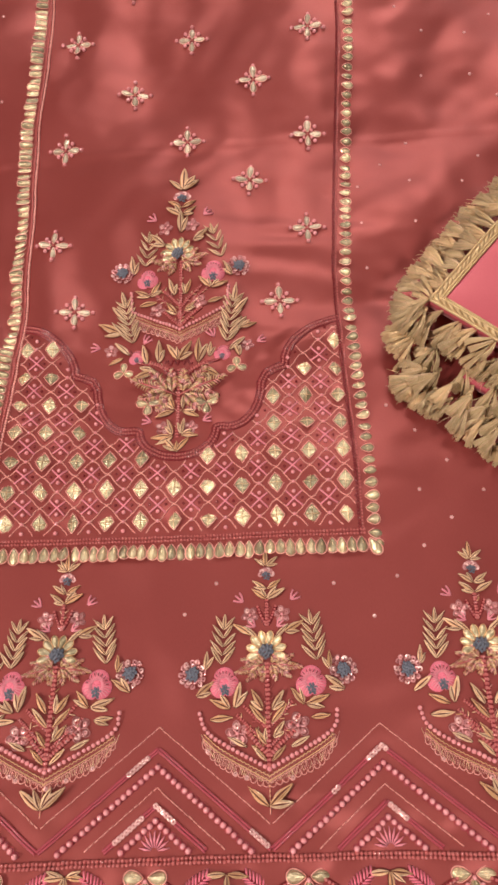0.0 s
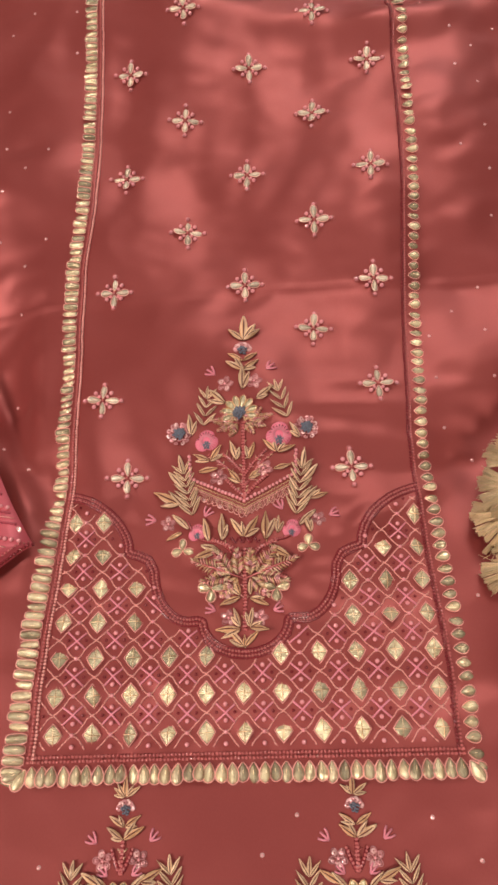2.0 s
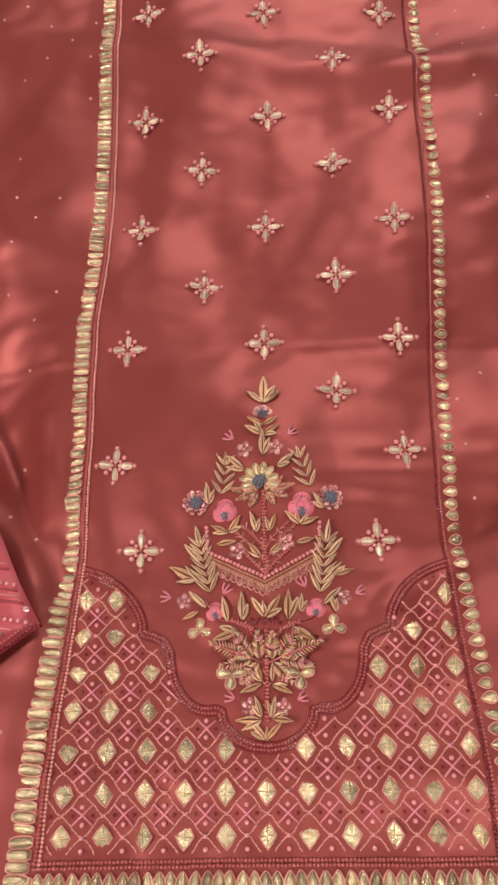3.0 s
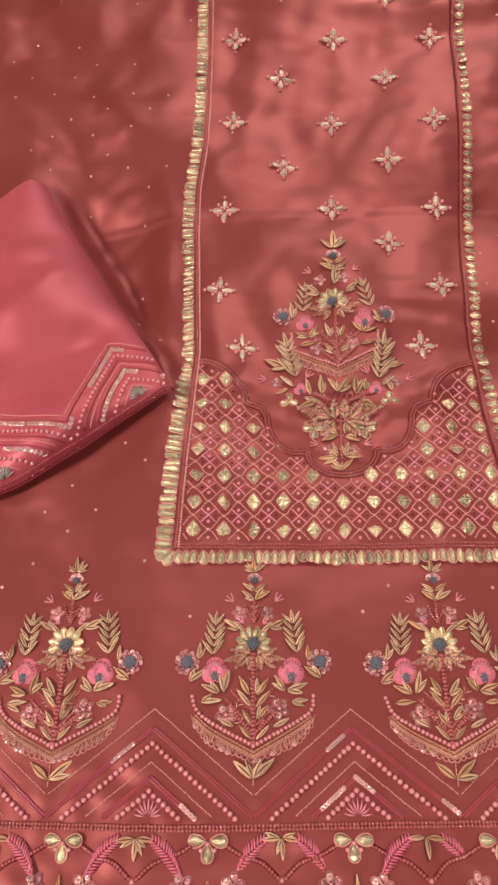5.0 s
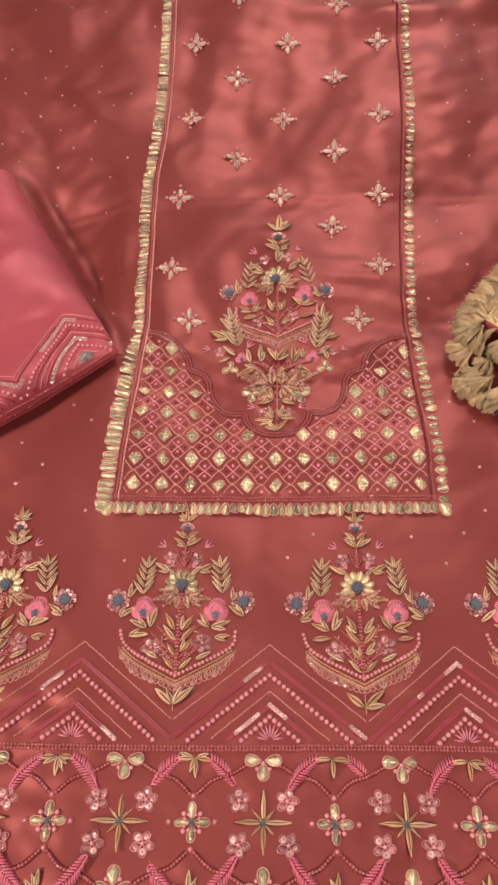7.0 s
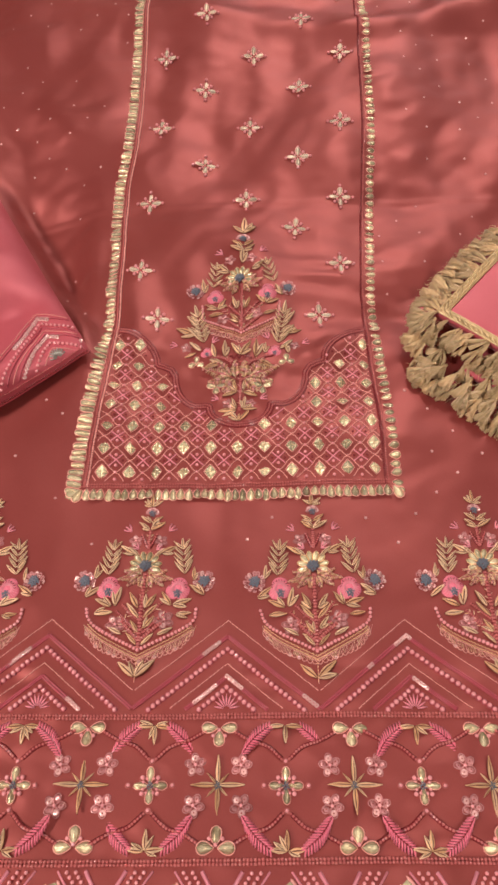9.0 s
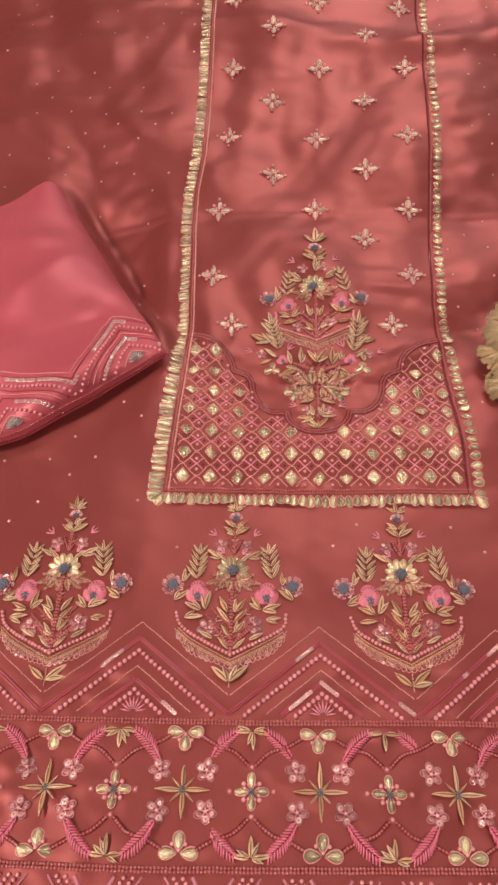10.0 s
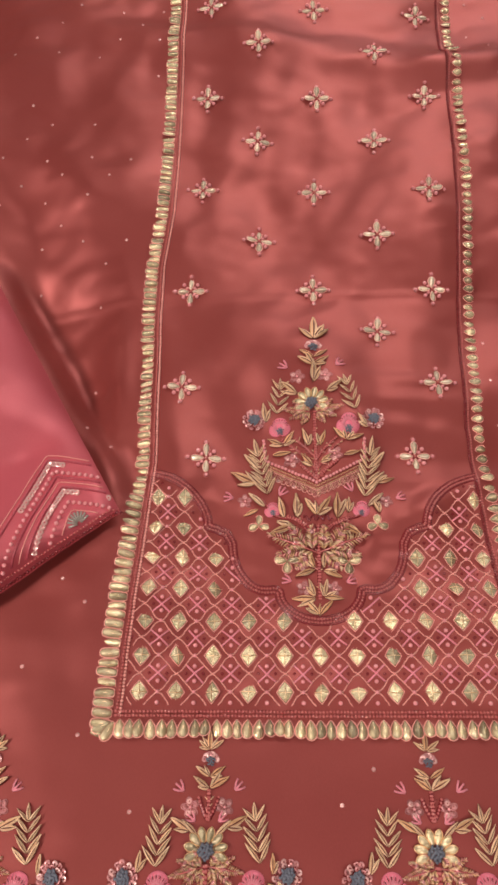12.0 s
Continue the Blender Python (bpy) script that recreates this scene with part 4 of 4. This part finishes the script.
    m.loops([(-28.7, -83.3), (-19.9, -92.5), (-0.2, -99.6), (20.0, -92.1), (28.6, -83.3)])
    for side in (-1, 1):
        m.string([(0.0, -86.0), (6.5 * side, -79.5), (13.5 * side, -73.0)], 0.9)
        m.leaf(1.2 * side, -76.5, 7.4 * side, -69.5, "leaf", 0.8)
        m.leaf(1.2 * side, -91.0, 6.6 * side, -85.5, "leaf", 0.8)
        m.leaf(9.5 * side, -85.5, 16.5 * side, -82.0, "pale_leaf", 0.9)
        m.leaf(4.0 * side, -41.0, 9.5 * side, -36.0, "pale_leaf", 0.9)
        m.sprig(5.0 * side, -36.0, 2.4, 90 - 50 * side)
    m.leaf(-0.7, -107.6, -8.5, -101.1)
    m.leaf(0.1, -107.6, 8.7, -100.4)
    m.cord([(-0.2, -99.1), (-0.2, -109.0)])

plant = Motif("flowering_plant", kurta, AXIS, 0.0, "gold and pink embroidered flowering plant with blue knots")
panel_plant(plant)
plant.done()
STEP = 94.6
for k in range(-2, 4):
    spray = Motif("floral_spray", kurta, -47.6 + STEP * k, random.uniform(-0.5, 0.5), "gold and pink embroidered floral spray with pearls")
    hem_spray(spray)
    spray.done()


# zigzag lines under the sprays
def zigzag(x, valley, high, step=STEP, x0=-47.6):
    u = ((x - x0) / step) % 1.0
    return valley + high * (1 - abs(2 * u - 1))


def zigzag_lines():
    for valley, kind in ((-114.2, "thread"), (-122.8, "rope"), (-129.6, "pearl"), (-137.3, "thread"), (-143.8, "rope"), (-149.3, "pearl")):
        for k in range(-3, 4):
            g = Geo()
            for s in (-1, 1):
                peak = -47.6 + STEP * (k + 0.5)
                line = [Vector((peak + s * u, zigzag(peak + s * u, valley, 37.0), 0)) for u in np.linspace(0.01, STEP / 2 - 0.3, 60)]
                line = [p for p in line if p.y > -123.3]
                if len(line) < 2 or abs(peak) > 330:
                    continue
                if kind == "thread":
                    stitches(g, line, 0.26, "peach_thread")
                elif kind == "rope":
                    for off in (-0.55, 0.55):
                        g.tube([lay(p.x, p.y, 0.35) for p in beside(even(line, 0.9), off)], 0.58 * MM, "rose_cord", 5, coil=0.18)
                    for p in even(line, 1.9):
                        if noise.noise(Vector((p.x * 0.06, valley * 0.7, s * 3.0))) > 0.30:
                            g.ring(onto(p.x, p.y, 0, 0.9, tip=random.uniform(-14, 14), roll=random.uniform(-14, 14)), 1.25, 0.3, 0.3, "sequin", 9)
                else:
                    for p in even(line, 2.95)[(1 if s > 0 else 0):]:
                        g.ball(lay(p.x + random.uniform(-0.15, 0.15), p.y + random.uniform(-0.15, 0.15), 0.8), random.uniform(1.15, 1.35) * MM, "pink_pearl", 8, 5)
                        g.tube([lay(p.x + 1.35 * math.cos(a), p.y + 1.35 * math.sin(a), 0.1) for a in [math.pi * i / 4 for i in range(8)]], 0.30 * MM, "rose_cord", 3, loop=True)
            if g.v:
                tagged(part({"thread": "zigzag_thread", "rope": "zigzag_cord", "pearl": "pearl_string"}[kind], g.mesh(kind), kurta), kind="stuff")
    for k in range(-3, 4):
        m = Geo()
        for i in range(9):
            a = radians(8 + 20.5 * i)
            p, q = -0.3 + STEP * k, -122.6
            m.tube([lay(p + 1.5 * math.cos(a), q + 1.2 * math.sin(a), 0.3), lay(p + 4 * math.cos(a), q + 4.2 * math.sin(a), 0.9), lay(p + 6.4 * math.cos(a), q + 7.2 * math.sin(a), 0.3)], 0.5 * MM, "pink_thread", 4, taper=True)
        part("thread_fan", m.mesh("thread_fan"), kurta, label="pink thread half flower")


zigzag_lines()


# beaded ropes above and below the hem band
def rope(y, label):
    for off in (0.0, 1.5):
        line = [Vector((u, y + off + 0.8 * math.sin(u * 0.021), 0)) for u in range(-300, 301, 6)]
        bead_row("bead_string", even(line, 1.7), 1.75, "rose_bead", label)


rope(-126.9, "dark rose beaded cord")
rope(-188.2, "dark rose beaded cord")


# hem band: gold crosses and stars, mauve flowers, pink plumes and beaded arcs
def band_unit(x, y):
    m = Motif("band_motif", kurta, x, y, "gold cross between pink plumes and beaded arcs")
    for k in range(4):
        a = 90 * k
        m.child("petal", "wide_petal", onto(x + 0.8 * math.cos(radians(a)), y + 0.8 * math.sin(radians(a)), a, 0.3, 7.2, 5.4, 6.5, random.uniform(-6, 8), random.uniform(-12, 12)))
        m.child("ringed_pearl", "ringed", onto(x + 10.4 * math.cos(radians(a)), y + 10.4 * math.sin(radians(a)), a, 0, 1.45, 1.45, 1.3))
        b = radians(a + 45)
        m.g.ball(lay(x + 5.2 * math.cos(b), y + 4.8 * math.sin(b), 0.7), 1.15 * MM, "pink_pearl", 8, 5)
        for w in (-0.33, 0.33):
            m.g.ball(lay(x + 3.6 * math.cos(b + w), y + 3.4 * math.sin(b + w), 0.8), 0.8 * MM, "pink_pearl", 7, 4)
    local = Geo()
    knots(local, 1.7 * MM, 8, "blue_knot")
    tagged(part("knot", local.mesh("knot"), m.ob, Matrix.Translation(lay(x, y, 0.8))), kind="stuff")
    for s in (-1, 1):
        m.leaf(0, 26.3 * s, 0, 18.6 * s)
        for t in (-1, 1):
            m.leaf(0.5 * t, 26.3 * s, 8.0 * t, 25.6 * s)
            d = math.hypot(12.5, 13.0)
            a = math.degrees(math.atan2(-13.0 * s, 12.5 * t))
            flip = -1 if s * t < 0 else 1
            tagged(part("plume", UNIT["plume"], m.ob, onto(x + 8.0 * t, y + 25.4 * s, a, 0.1, d, d * 1.02 * flip, d * 0.8)), kind="stuff")
            m.string([(1.8 * t, 11.5 * s), (8.5 * t, 17.0 * s), (17.5 * t, 20.0 * s), (25.5 * t, 24.2 * s)], 1.35)
    m.done()


def band_star(x, y):
    m = Motif("star_motif", kurta, x, y, "gold wire star between mauve sequin flowers")
    for k in range(4):
        m.leaf(0, 0, 11.5 * math.cos(math.pi * k / 2), 11.5 * math.sin(math.pi * k / 2), "leaf", 0.62)
        m.leaf(0, 0, 6.5 * math.cos(math.pi * (k + 0.5) / 2), 6.5 * math.sin(math.pi * (k + 0.5) / 2), "leaf", 0.5)
    local = Geo()
    knots(local, 1.6 * MM, 8, "blue_knot")
    tagged(part("knot", local.mesh("knot"), m.ob, Matrix.Translation(lay(x, y, 1.2))), kind="stuff")
    m.g.tube([lay(x - 2.5, y, 0.3), lay(x, y, 0.6), lay(x + 2.5, y, 0.3)], 0.5 * MM, "gold_wire", 4)
    for s in (-1, 1):
        for t in (-1, 1):
            m.sflower(11.0 * t, 8.6 * s, 5.4)
        for a in (-1, 0, 1):
            b = -90 * s + 90 * a
            m.child("petal", "wide_petal", onto(x + 1.0 * math.cos(radians(b)), y + 25.2 * s + 1.0 * math.sin(radians(b)), b, 0.3, 7.6, 7.6, 7.0, random.uniform(-6, 8), random.uniform(-12, 12)))
            if a:
                m.child("pearl", "pearl", onto(x + 3.0 * a, y + 21.6 * s, 0, 0, 1, 1, 1))
        m.child("pearl", "pearl", onto(x, y + 24.0 * s, 0, 0.3, 1, 1, 1))
    m.done()


for k in range(-4, 5):
    band_unit(-35.5 + 64.3 * k, -157.2)
    band_star(-3.4 + 64.3 * k, -157.0)


# the start of the lowest border: gold diamonds and pearl points
def low_border():
    for k in range(-5, 6):
        x = -26 + 51.6 * k
        part("gold_diamond", UNIT["diamond"], kurta, onto(x, -200.5, 0, 0.2, 17, 20, 11, 12, -18))
        g = Geo()
        for s in (-1, 1):
            for off, r in ((0, 0.95), (4, 0.95)):
                for p in even([Vector((x + 25.8 + s * 1, -212 + off, 0)), Vector((x + 25.8 + s * (17 - off), -191.5, 0))], 2.4):
                    g.ball(lay(p.x, p.y, 0.6), r * MM, "pink_pearl", 7, 4)
            g.tube([lay(x + 25.8, -218, 0.3), lay(x + 25.8 + s * 21, -191, 0.3)], 0.5 * MM, "pink_thread", 4)
            g.tube([lay(x + 25.8, -205, 0.3), lay(x + 25.8 + s * 9, -191, 0.3)], 0.9 * MM, "pink_thread", 4)
        part("pearl_string", g.mesh("pearl_string"), kurta)


low_border()


# sequins strewn over the plain cloth
def sequin_mesh():
    g = Geo()
    g.ring(Matrix.Identity(4), 1.0, 0.22, 0.25, "sequin", 9)
    g.ball((0, 0, 0.3), 0.35, "pink_pearl", 6, 4)
    return g.mesh("sequin")


strewn = sequin_mesh()
for j in range(-4, 37):
    for i in range(-13, 14):
        x = 29.0 * (i + 0.5 * (j % 2)) + 8 + random.uniform(-2, 2)
        y = 14.5 * j - 2 + random.uniform(-2, 2)
        if abs(x) > 330 or (-2 - 8 < y and left_line(y) - 14 < x < right_line(y) + 12):
            continue
        if y < 0:
            u = ((x + 47.6 + STEP / 2) % STEP) - STEP / 2
            if abs(u) < 14 - 0.45 * y or abs(u) > 46:
                continue
        if random.random() < 0.45:
            continue
        part("sequin", strewn, kurta, onto(x, y, random.uniform(0, 360), 0.1, 0.95, 0.95, 0.9, random.uniform(-15, 15), random.uniform(-15, 15)))


# ---- folded sleeve piece lying over the kurta ----
HX, HY, HA = -94.5, 99.5, math.atan2(-66.0, -107.0)
HD, HN = Vector((math.cos(HA), math.sin(HA), 0)), Vector((math.sin(HA), -math.cos(HA), 0))


def sleeve_plan(s, d):
    """Millimetres along the hem and in from it, to the plan. The hem bows a little."""
    bow = -5.5 * math.sin(math.pi * min(1, max(0, s / 130))) + 3.0 * math.sin(s * 0.045)
    lean = -0.020 * d
    return Vector((HX, HY, 0)) + HD * (s + lean + 0.0) + HN * (d + bow * (1 - min(1, d / 120)))


def sleeve_high(s, d):
    edge = min(s, d * 2.2 + 0.6, (207 - d - 0.02 * s))
    puff = 1 - math.exp(-max(0.0, edge) / 9.0)
    soft = 12.0 * noise.noise(Vector((s * 0.016, d * 0.022 + 4.0, 2.0))) + 1.6 * math.exp(-((d - 95 - 0.2 * s) / 16) ** 2) - 2.0 * math.exp(-((d - 62 + 0.1 * s) / 12) ** 2) - 5.5 * math.exp(-((d - 150 - 0.1 * s) / 18) ** 2) + 2.5 * math.exp(-((d - 112 + 0.25 * s) / 11) ** 2) - 2.2 * math.exp(-((d - 52 - 0.2 * s) / 9) ** 2) * min(1, s / 30) + 3.5 * math.exp(-((d - 8) / 20) ** 2)
    return 5.5 + puff * (11.0 + soft * min(1, s / 25)) 


def sleeve_point(s, d, lift=0.0):
    p = sleeve_plan(s, d)
    return Vector((p.x * MM, p.y * MM, S(p.x * MM, p.y * MM) + (sleeve_high(s, d) + lift) * MM))


def folded_sleeve():
    thing = tagged(new("sleeve"), "folded rose pink sleeve with beaded zigzag hem lying on the kurta", "sleeve")
    g = Geo()
    ss = [0, 0.4, 1.2, 2.5, 4.5, 7] + list(range(10, 200, 4))
    dd = [0, 0.5, 1.5, 3] + list(range(6, 200, 4)) + [201, 204, 206, 207]
    top = [[sleeve_point(s, 0.975 * d * (1 - 0.0007 * s) - 7.0 * math.exp(-s / 5) * (d / 207) ** 8) for s in ss] for d in dd]
    g.sheet(top, "rose_crepe")
    middle = sleeve_point(100, 100)
    for row in (top[0], top[-1], [r[0] for r in top], [r[-1] for r in top]):
        rings = [row]
        for inward, share in ((1.5, 0.86), (4.0, 0.70), (9.0, 0.45), (14.0, 0.0)):
            ring = []
            for p in row:
                d = (middle - p) * Vector((1, 1, 0))
                q = p + d.normalized() * inward * MM
                low = S(q.x, q.y) + 0.3 * MM
                ring.append(Vector((q.x, q.y, low + (p.z - S(p.x, p.y)) * share)))
            rings.append(ring)
        g.sheet(rings, "rose_crepe")
    part("fabric", g.mesh("fabric"), thing, label="rose pink crepe folded double")

    def wave(s, peak):
        return peak - 0.79 * abs(((s - 20 + 43.5) % 87.0) - 43.5)

    for peak, kind in ((48.5, "thread"), (42.0, "sequin"), (36.5, "pearl"), (30.0, "thread"), (23.5, "sequin"), (16.5, "pearl"), (11.5, "thread"),
                       (45.2, "cord"), (33.2, "cord"), (26.6, "cord")):
        g = Geo()
        line = [Vector((s, wave(s, peak), 0)) for s in np.linspace(2, 190, 400)]
        runs, run = [], []
        for p in line:
            if p.y > 3.5:
                run.append(p)
            elif run:
                runs.append(run)
                run = []
        if run:
            runs.append(run)
        for run in runs:
            if len(run) < 3:
                continue
            g = Geo()
            if kind == "thread":
                g.tube([sleeve_point(p.x, p.y, 0.3) for p in even(run, 2.0)], 0.32 * MM, "peach_thread", 3)
            elif kind == "cord":
                g.tube([sleeve_point(p.x, p.y, 0.25) for p in even(run, 1.0)], 0.62 * MM, "rose_cord", 4, coil=0.2)
            elif kind == "pearl":
                for p in even(run, 3.0):
                    g.ball(sleeve_point(p.x, p.y, 0.7), 1.15 * MM, "pink_pearl", 7, 4)
            else:
                for p in even(run, 2.3):
                    if noise.noise(Vector((p.x * 0.05, peak, 1.0))) > -0.08:
                        q = sleeve_point(p.x, p.y, 0.5)
                        g.ring(Matrix.Translation(q) @ pose(0, 0, 0, random.uniform(-16, 16), random.uniform(-16, 16), 0) @ Matrix.Diagonal((MM, MM, MM, 1)), 1.6, 0.4, 0.3, "sequin", 9)
            tagged(part({"thread": "zigzag_thread", "sequin": "sequin_string", "pearl": "pearl_string", "cord": "zigzag_cord"}[kind], g.mesh(kind), thing), kind="stuff")
    for s in (20, 107):
        g = Geo()
        for k in range(9):
            a = radians(10 + 20 * k)
            g.tube([sleeve_point(s + 1 * math.cos(a), 4 + 1 * math.sin(a), 0.4), sleeve_point(s + 5.5 * math.cos(a), 4 + 5.5 * math.sin(a), 0.4)], 0.6 * MM, "silver_knot", 4)
        part("thread_fan", g.mesh("thread_fan"), thing, label="silver thread half flower")
    g = Geo()
    for p in even([Vector((s, 0.6, 0)) for s in range(0, 196, 3)], 1.8):
        g.ball(sleeve_point(p.x, p.y, 0.4), 0.95 * MM, "maroon_bead", 6, 4)
        g.ball(sleeve_point(p.x + 0.9, p.y + 1.6, 0.2), 0.7 * MM, "rose_bead", 6, 4)
    part("bead_string", g.mesh("bead_string"), thing)


folded_sleeve()


# ---- folded dupatta with gold tassels ----
def tassel_mesh(seed, strands=170):
    """A short thick tassel: a bound neck, and fine floss that flares to a blunt, slightly frayed end."""
    rng = random.Random(seed)
    g = Geo()
    g.ball((0.05, 0, 0.0), 0.080, "gold_braid", 7, 5, (1.5, 1, 1))
    sway, wide = rng.uniform(-0.10, 0.10), rng.uniform(0.34, 0.44)
    locks = [(rng.uniform(-1, 1), rng.uniform(-1, 1), rng.uniform(0.92, 1.06)) for k in range(9)]
    for k in range(strands):
        ly, lz, far = locks[k % 9]
        y1 = wide * (0.85 * ly + rng.uniform(-0.16, 0.16))
        z1 = 0.20 * (0.8 * lz + rng.uniform(-0.25, 0.25))
        long = far * rng.uniform(0.93, 1.03) - 0.12 * y1 * y1 / wide
        pts = [(0.06, y1 * 0.06, z1 * 0.2), (0.26, y1 * 0.36, z1 * 0.6 + 0.04), (0.60 * long, y1 * 0.72 + sway * 0.4, z1 + 0.05), (long, y1 * 1.08 + sway, z1 * 1.15 - 0.03)]
        g.tube(pts, 0.0130, "tassel_floss" if k % 4 else "pale_wire", 3)
    for k in range(3):
        a = rng.uniform(-0.7, 0.7)
        g.tube([(0.5, 0.2 * a, 0.12), (0.9, 0.5 * a, 0.2), (1.12, 0.75 * a, 0.12 + rng.uniform(-0.1, 0.12))], 0.010, "tassel_floss", 3)
    return g.mesh("tassel")


TASSELS = [tassel_mesh(k) for k in range(6)]


def dupatta_layer(thing, corner, up, down, z, thick, rows, braid=True, inset=0.0):
    """One fold of the dupatta: a wedge of cloth with its corner to the kurta's panel, bound with gold braid along both edges."""
    c = Vector((*corner, 0))
    u_dir, d_dir = Vector((*up, 0)), Vector((*down, 0))

    def edge_up(s):
        return c + u_dir * s + Vector((0, 3.0 * math.sin(s * 0.022), 0))

    def edge_down(s):
        return c + d_dir * s + Vector((1.5, 2.6, 0)) * math.sin(s * 0.03)

    def at(p, lift=0.0):
        return Vector((p.x * MM, p.y * MM, S(corner[0] * MM, corner[1] * MM) + (z + lift) * MM))

    g = Geo()
    n = 40
    grid = []
    for i in range(n + 1):
        row = []
        for j in range(n + 1):
            a, b = 190 * (i / n) ** 1.2, 190 * (j / n) ** 1.2
            p = edge_up(a) + edge_down(b) - c + (u_dir + d_dir) * inset
            near = min(a, b)
            swell = 1.8 * (1 - math.exp(-near / 14)) + 1.5 * noise.noise(Vector((p.x * 0.02, p.y * 0.02, z)))* min(1, near / 20)
            row.append(at(p, swell))
        grid.append(row)
    g.sheet(grid, "rose_crepe")
    rim = grid[0] + [r[-1] for r in grid[1:]] + grid[-1][-2::-1] + [r[0] for r in grid[-2:0:-1]]
    low = [Vector((p.x, p.y, p.z - thick * MM)) for p in rim]
    g.sheet([low, rim], "rose_crepe", wrap=True)
    g.add(low, [tuple(range(len(low)))[::-1]], "rose_crepe")
    bm = bmesh.new()
    sheet = g.mesh("fabric")
    bm.from_mesh(sheet)
    bmesh.ops.remove_doubles(bm, verts=bm.verts[:], dist=0.00002)
    bm.to_mesh(sheet)
    bm.free()
    part("fabric", sheet, thing, label="rose pink cloth of the folded dupatta")
    for which, line_at in (("up", edge_up), ("down", edge_down)):
        line = even([line_at(s) for s in range(0, 190, 3)], 2.0)
        side = -1 if which == "down" else 1
        g = Geo()
        for off, r in ((0.0, 0.8), (-3.8, 0.7), (-5.2, 0.5)):
            g.tube([at(p, 1.5) for p in beside(line, off * side)], r * MM, "gold_braid", 5)
        inner = beside(line, -1.9 * side)
        for i in range(0, len(inner) - 2, 2):
            a, b = inner[i], inner[i + 2]
            d = (b - a).normalized()
            s = Vector((-d.y, d.x, 0))
            p, q = a - s * 1.3 * side, b + d * 2 + s * 1.3 * side
            g.tube([at(p, 1.4), at((p + q) / 2, 2.1), at(q, 1.4)], 1.15 * MM, "gold_braid", 5, taper=True)
        g.sheet([[at(p, 1.2) for p in beside(line, 0.4 * side)], [at(p, 1.3) for p in beside(line, -5.2 * side)]], "gold_braid")
        if braid:
            part("gold_braid", g.mesh("gold_braid"), thing, label="twisted gold braid binding")
        for gap, shift, drop, size, lean, start in rows[which]:
            for i, p in enumerate(even([line_at(s) for s in range(start, 190, 3)], gap)):
                if shift and random.random() < 0.13:
                    continue
                d = (line_at(60) - line_at(0)).normalized()
                out = Vector((-d.y, d.x, 0)) * side
                base = p + out * shift
                angle = math.degrees(math.atan2(out.y, out.x)) + lean + random.uniform(-13, 13)
                long = size * random.uniform(0.92, 1.1)
                part("tassel", random.choice(TASSELS), thing,
                     Matrix.Translation(at(base, drop + random.uniform(-1.6, 1.6))) @ pose(0, 0, 0, 0, 0, angle) @ pose(0, 0, 0, random.uniform(-30, 30), random.uniform(-6, 26), 0)
                     @ Matrix.Diagonal((long * MM, long * MM, long * MM, 1)))


def corner_tassels(thing, corner, z, size, angles):
    """The tassels that fan out round a folded corner."""
    for angle in angles:
        long = size * random.uniform(0.94, 1.08)
        place = Vector((corner[0] * MM, corner[1] * MM, S(corner[0] * MM, corner[1] * MM) + z * MM))
        part("tassel", random.choice(TASSELS), thing, Matrix.Translation(place) @ pose(0, 0, 0, 0, 0, angle) @ pose(0, 0, 0, random.uniform(-30, 30), random.uniform(4, 16), 0)
             @ Matrix.Diagonal((long * MM, long * MM, long * MM, 1)))


def folded_dupatta():
    thing = tagged(new("dupatta"), "folded rose pink dupatta edged with gold braid and tassels", "dupatta")
    up, down = (0.695, 0.719), (0.735, -0.678)
    dupatta_layer(thing, (134.5, 120.0), up, down, 25.0, 5.0,
                  {"up": [(7.8, -3.0, -0.8, 14, 4, 3), (8.0, 4.5, -5.0, 14, 8, 6)], "down": [(9.5, -2.5, -1.0, 15, -22, 0), (9.0, 5, -6, 14.5, -8, 6)]})
    dupatta_layer(thing, (133.0, 113.0), up, down, 16.0, 5.0,
                  {"up": [(10, 11, -4, 14, 10, 16)], "down": [(9.0, 7, -4.5, 14.5, 2, 3), (9.5, -3, 2.0, 14, -12, 4), (9.5, 15, -8.0, 13, 6, 2)]}, False, 15.0)
    dupatta_layer(thing, (128.0, 82.0), up, down, 6.0, 5.0,
                  {"up": [(12, 1, 0, 12, 40, 6)], "down": [(9.0, 0, 1.0, 14, -6, 0), (9.5, 2, -3, 12.5, 8, 6), (9.5, -6, 3.0, 14, -16, 5)]}, False, 15.0)

    corner_tassels(thing, (133.0, 117.0), 22.0, 16.5, (158, 182, 206, 230))
    corner_tassels(thing, (128.0, 106.0), 14.0, 15.5, (172, 198, 224))
    corner_tassels(thing, (128.0, 82.5), 7.0, 14.0, (178, 204, 230))


folded_dupatta()
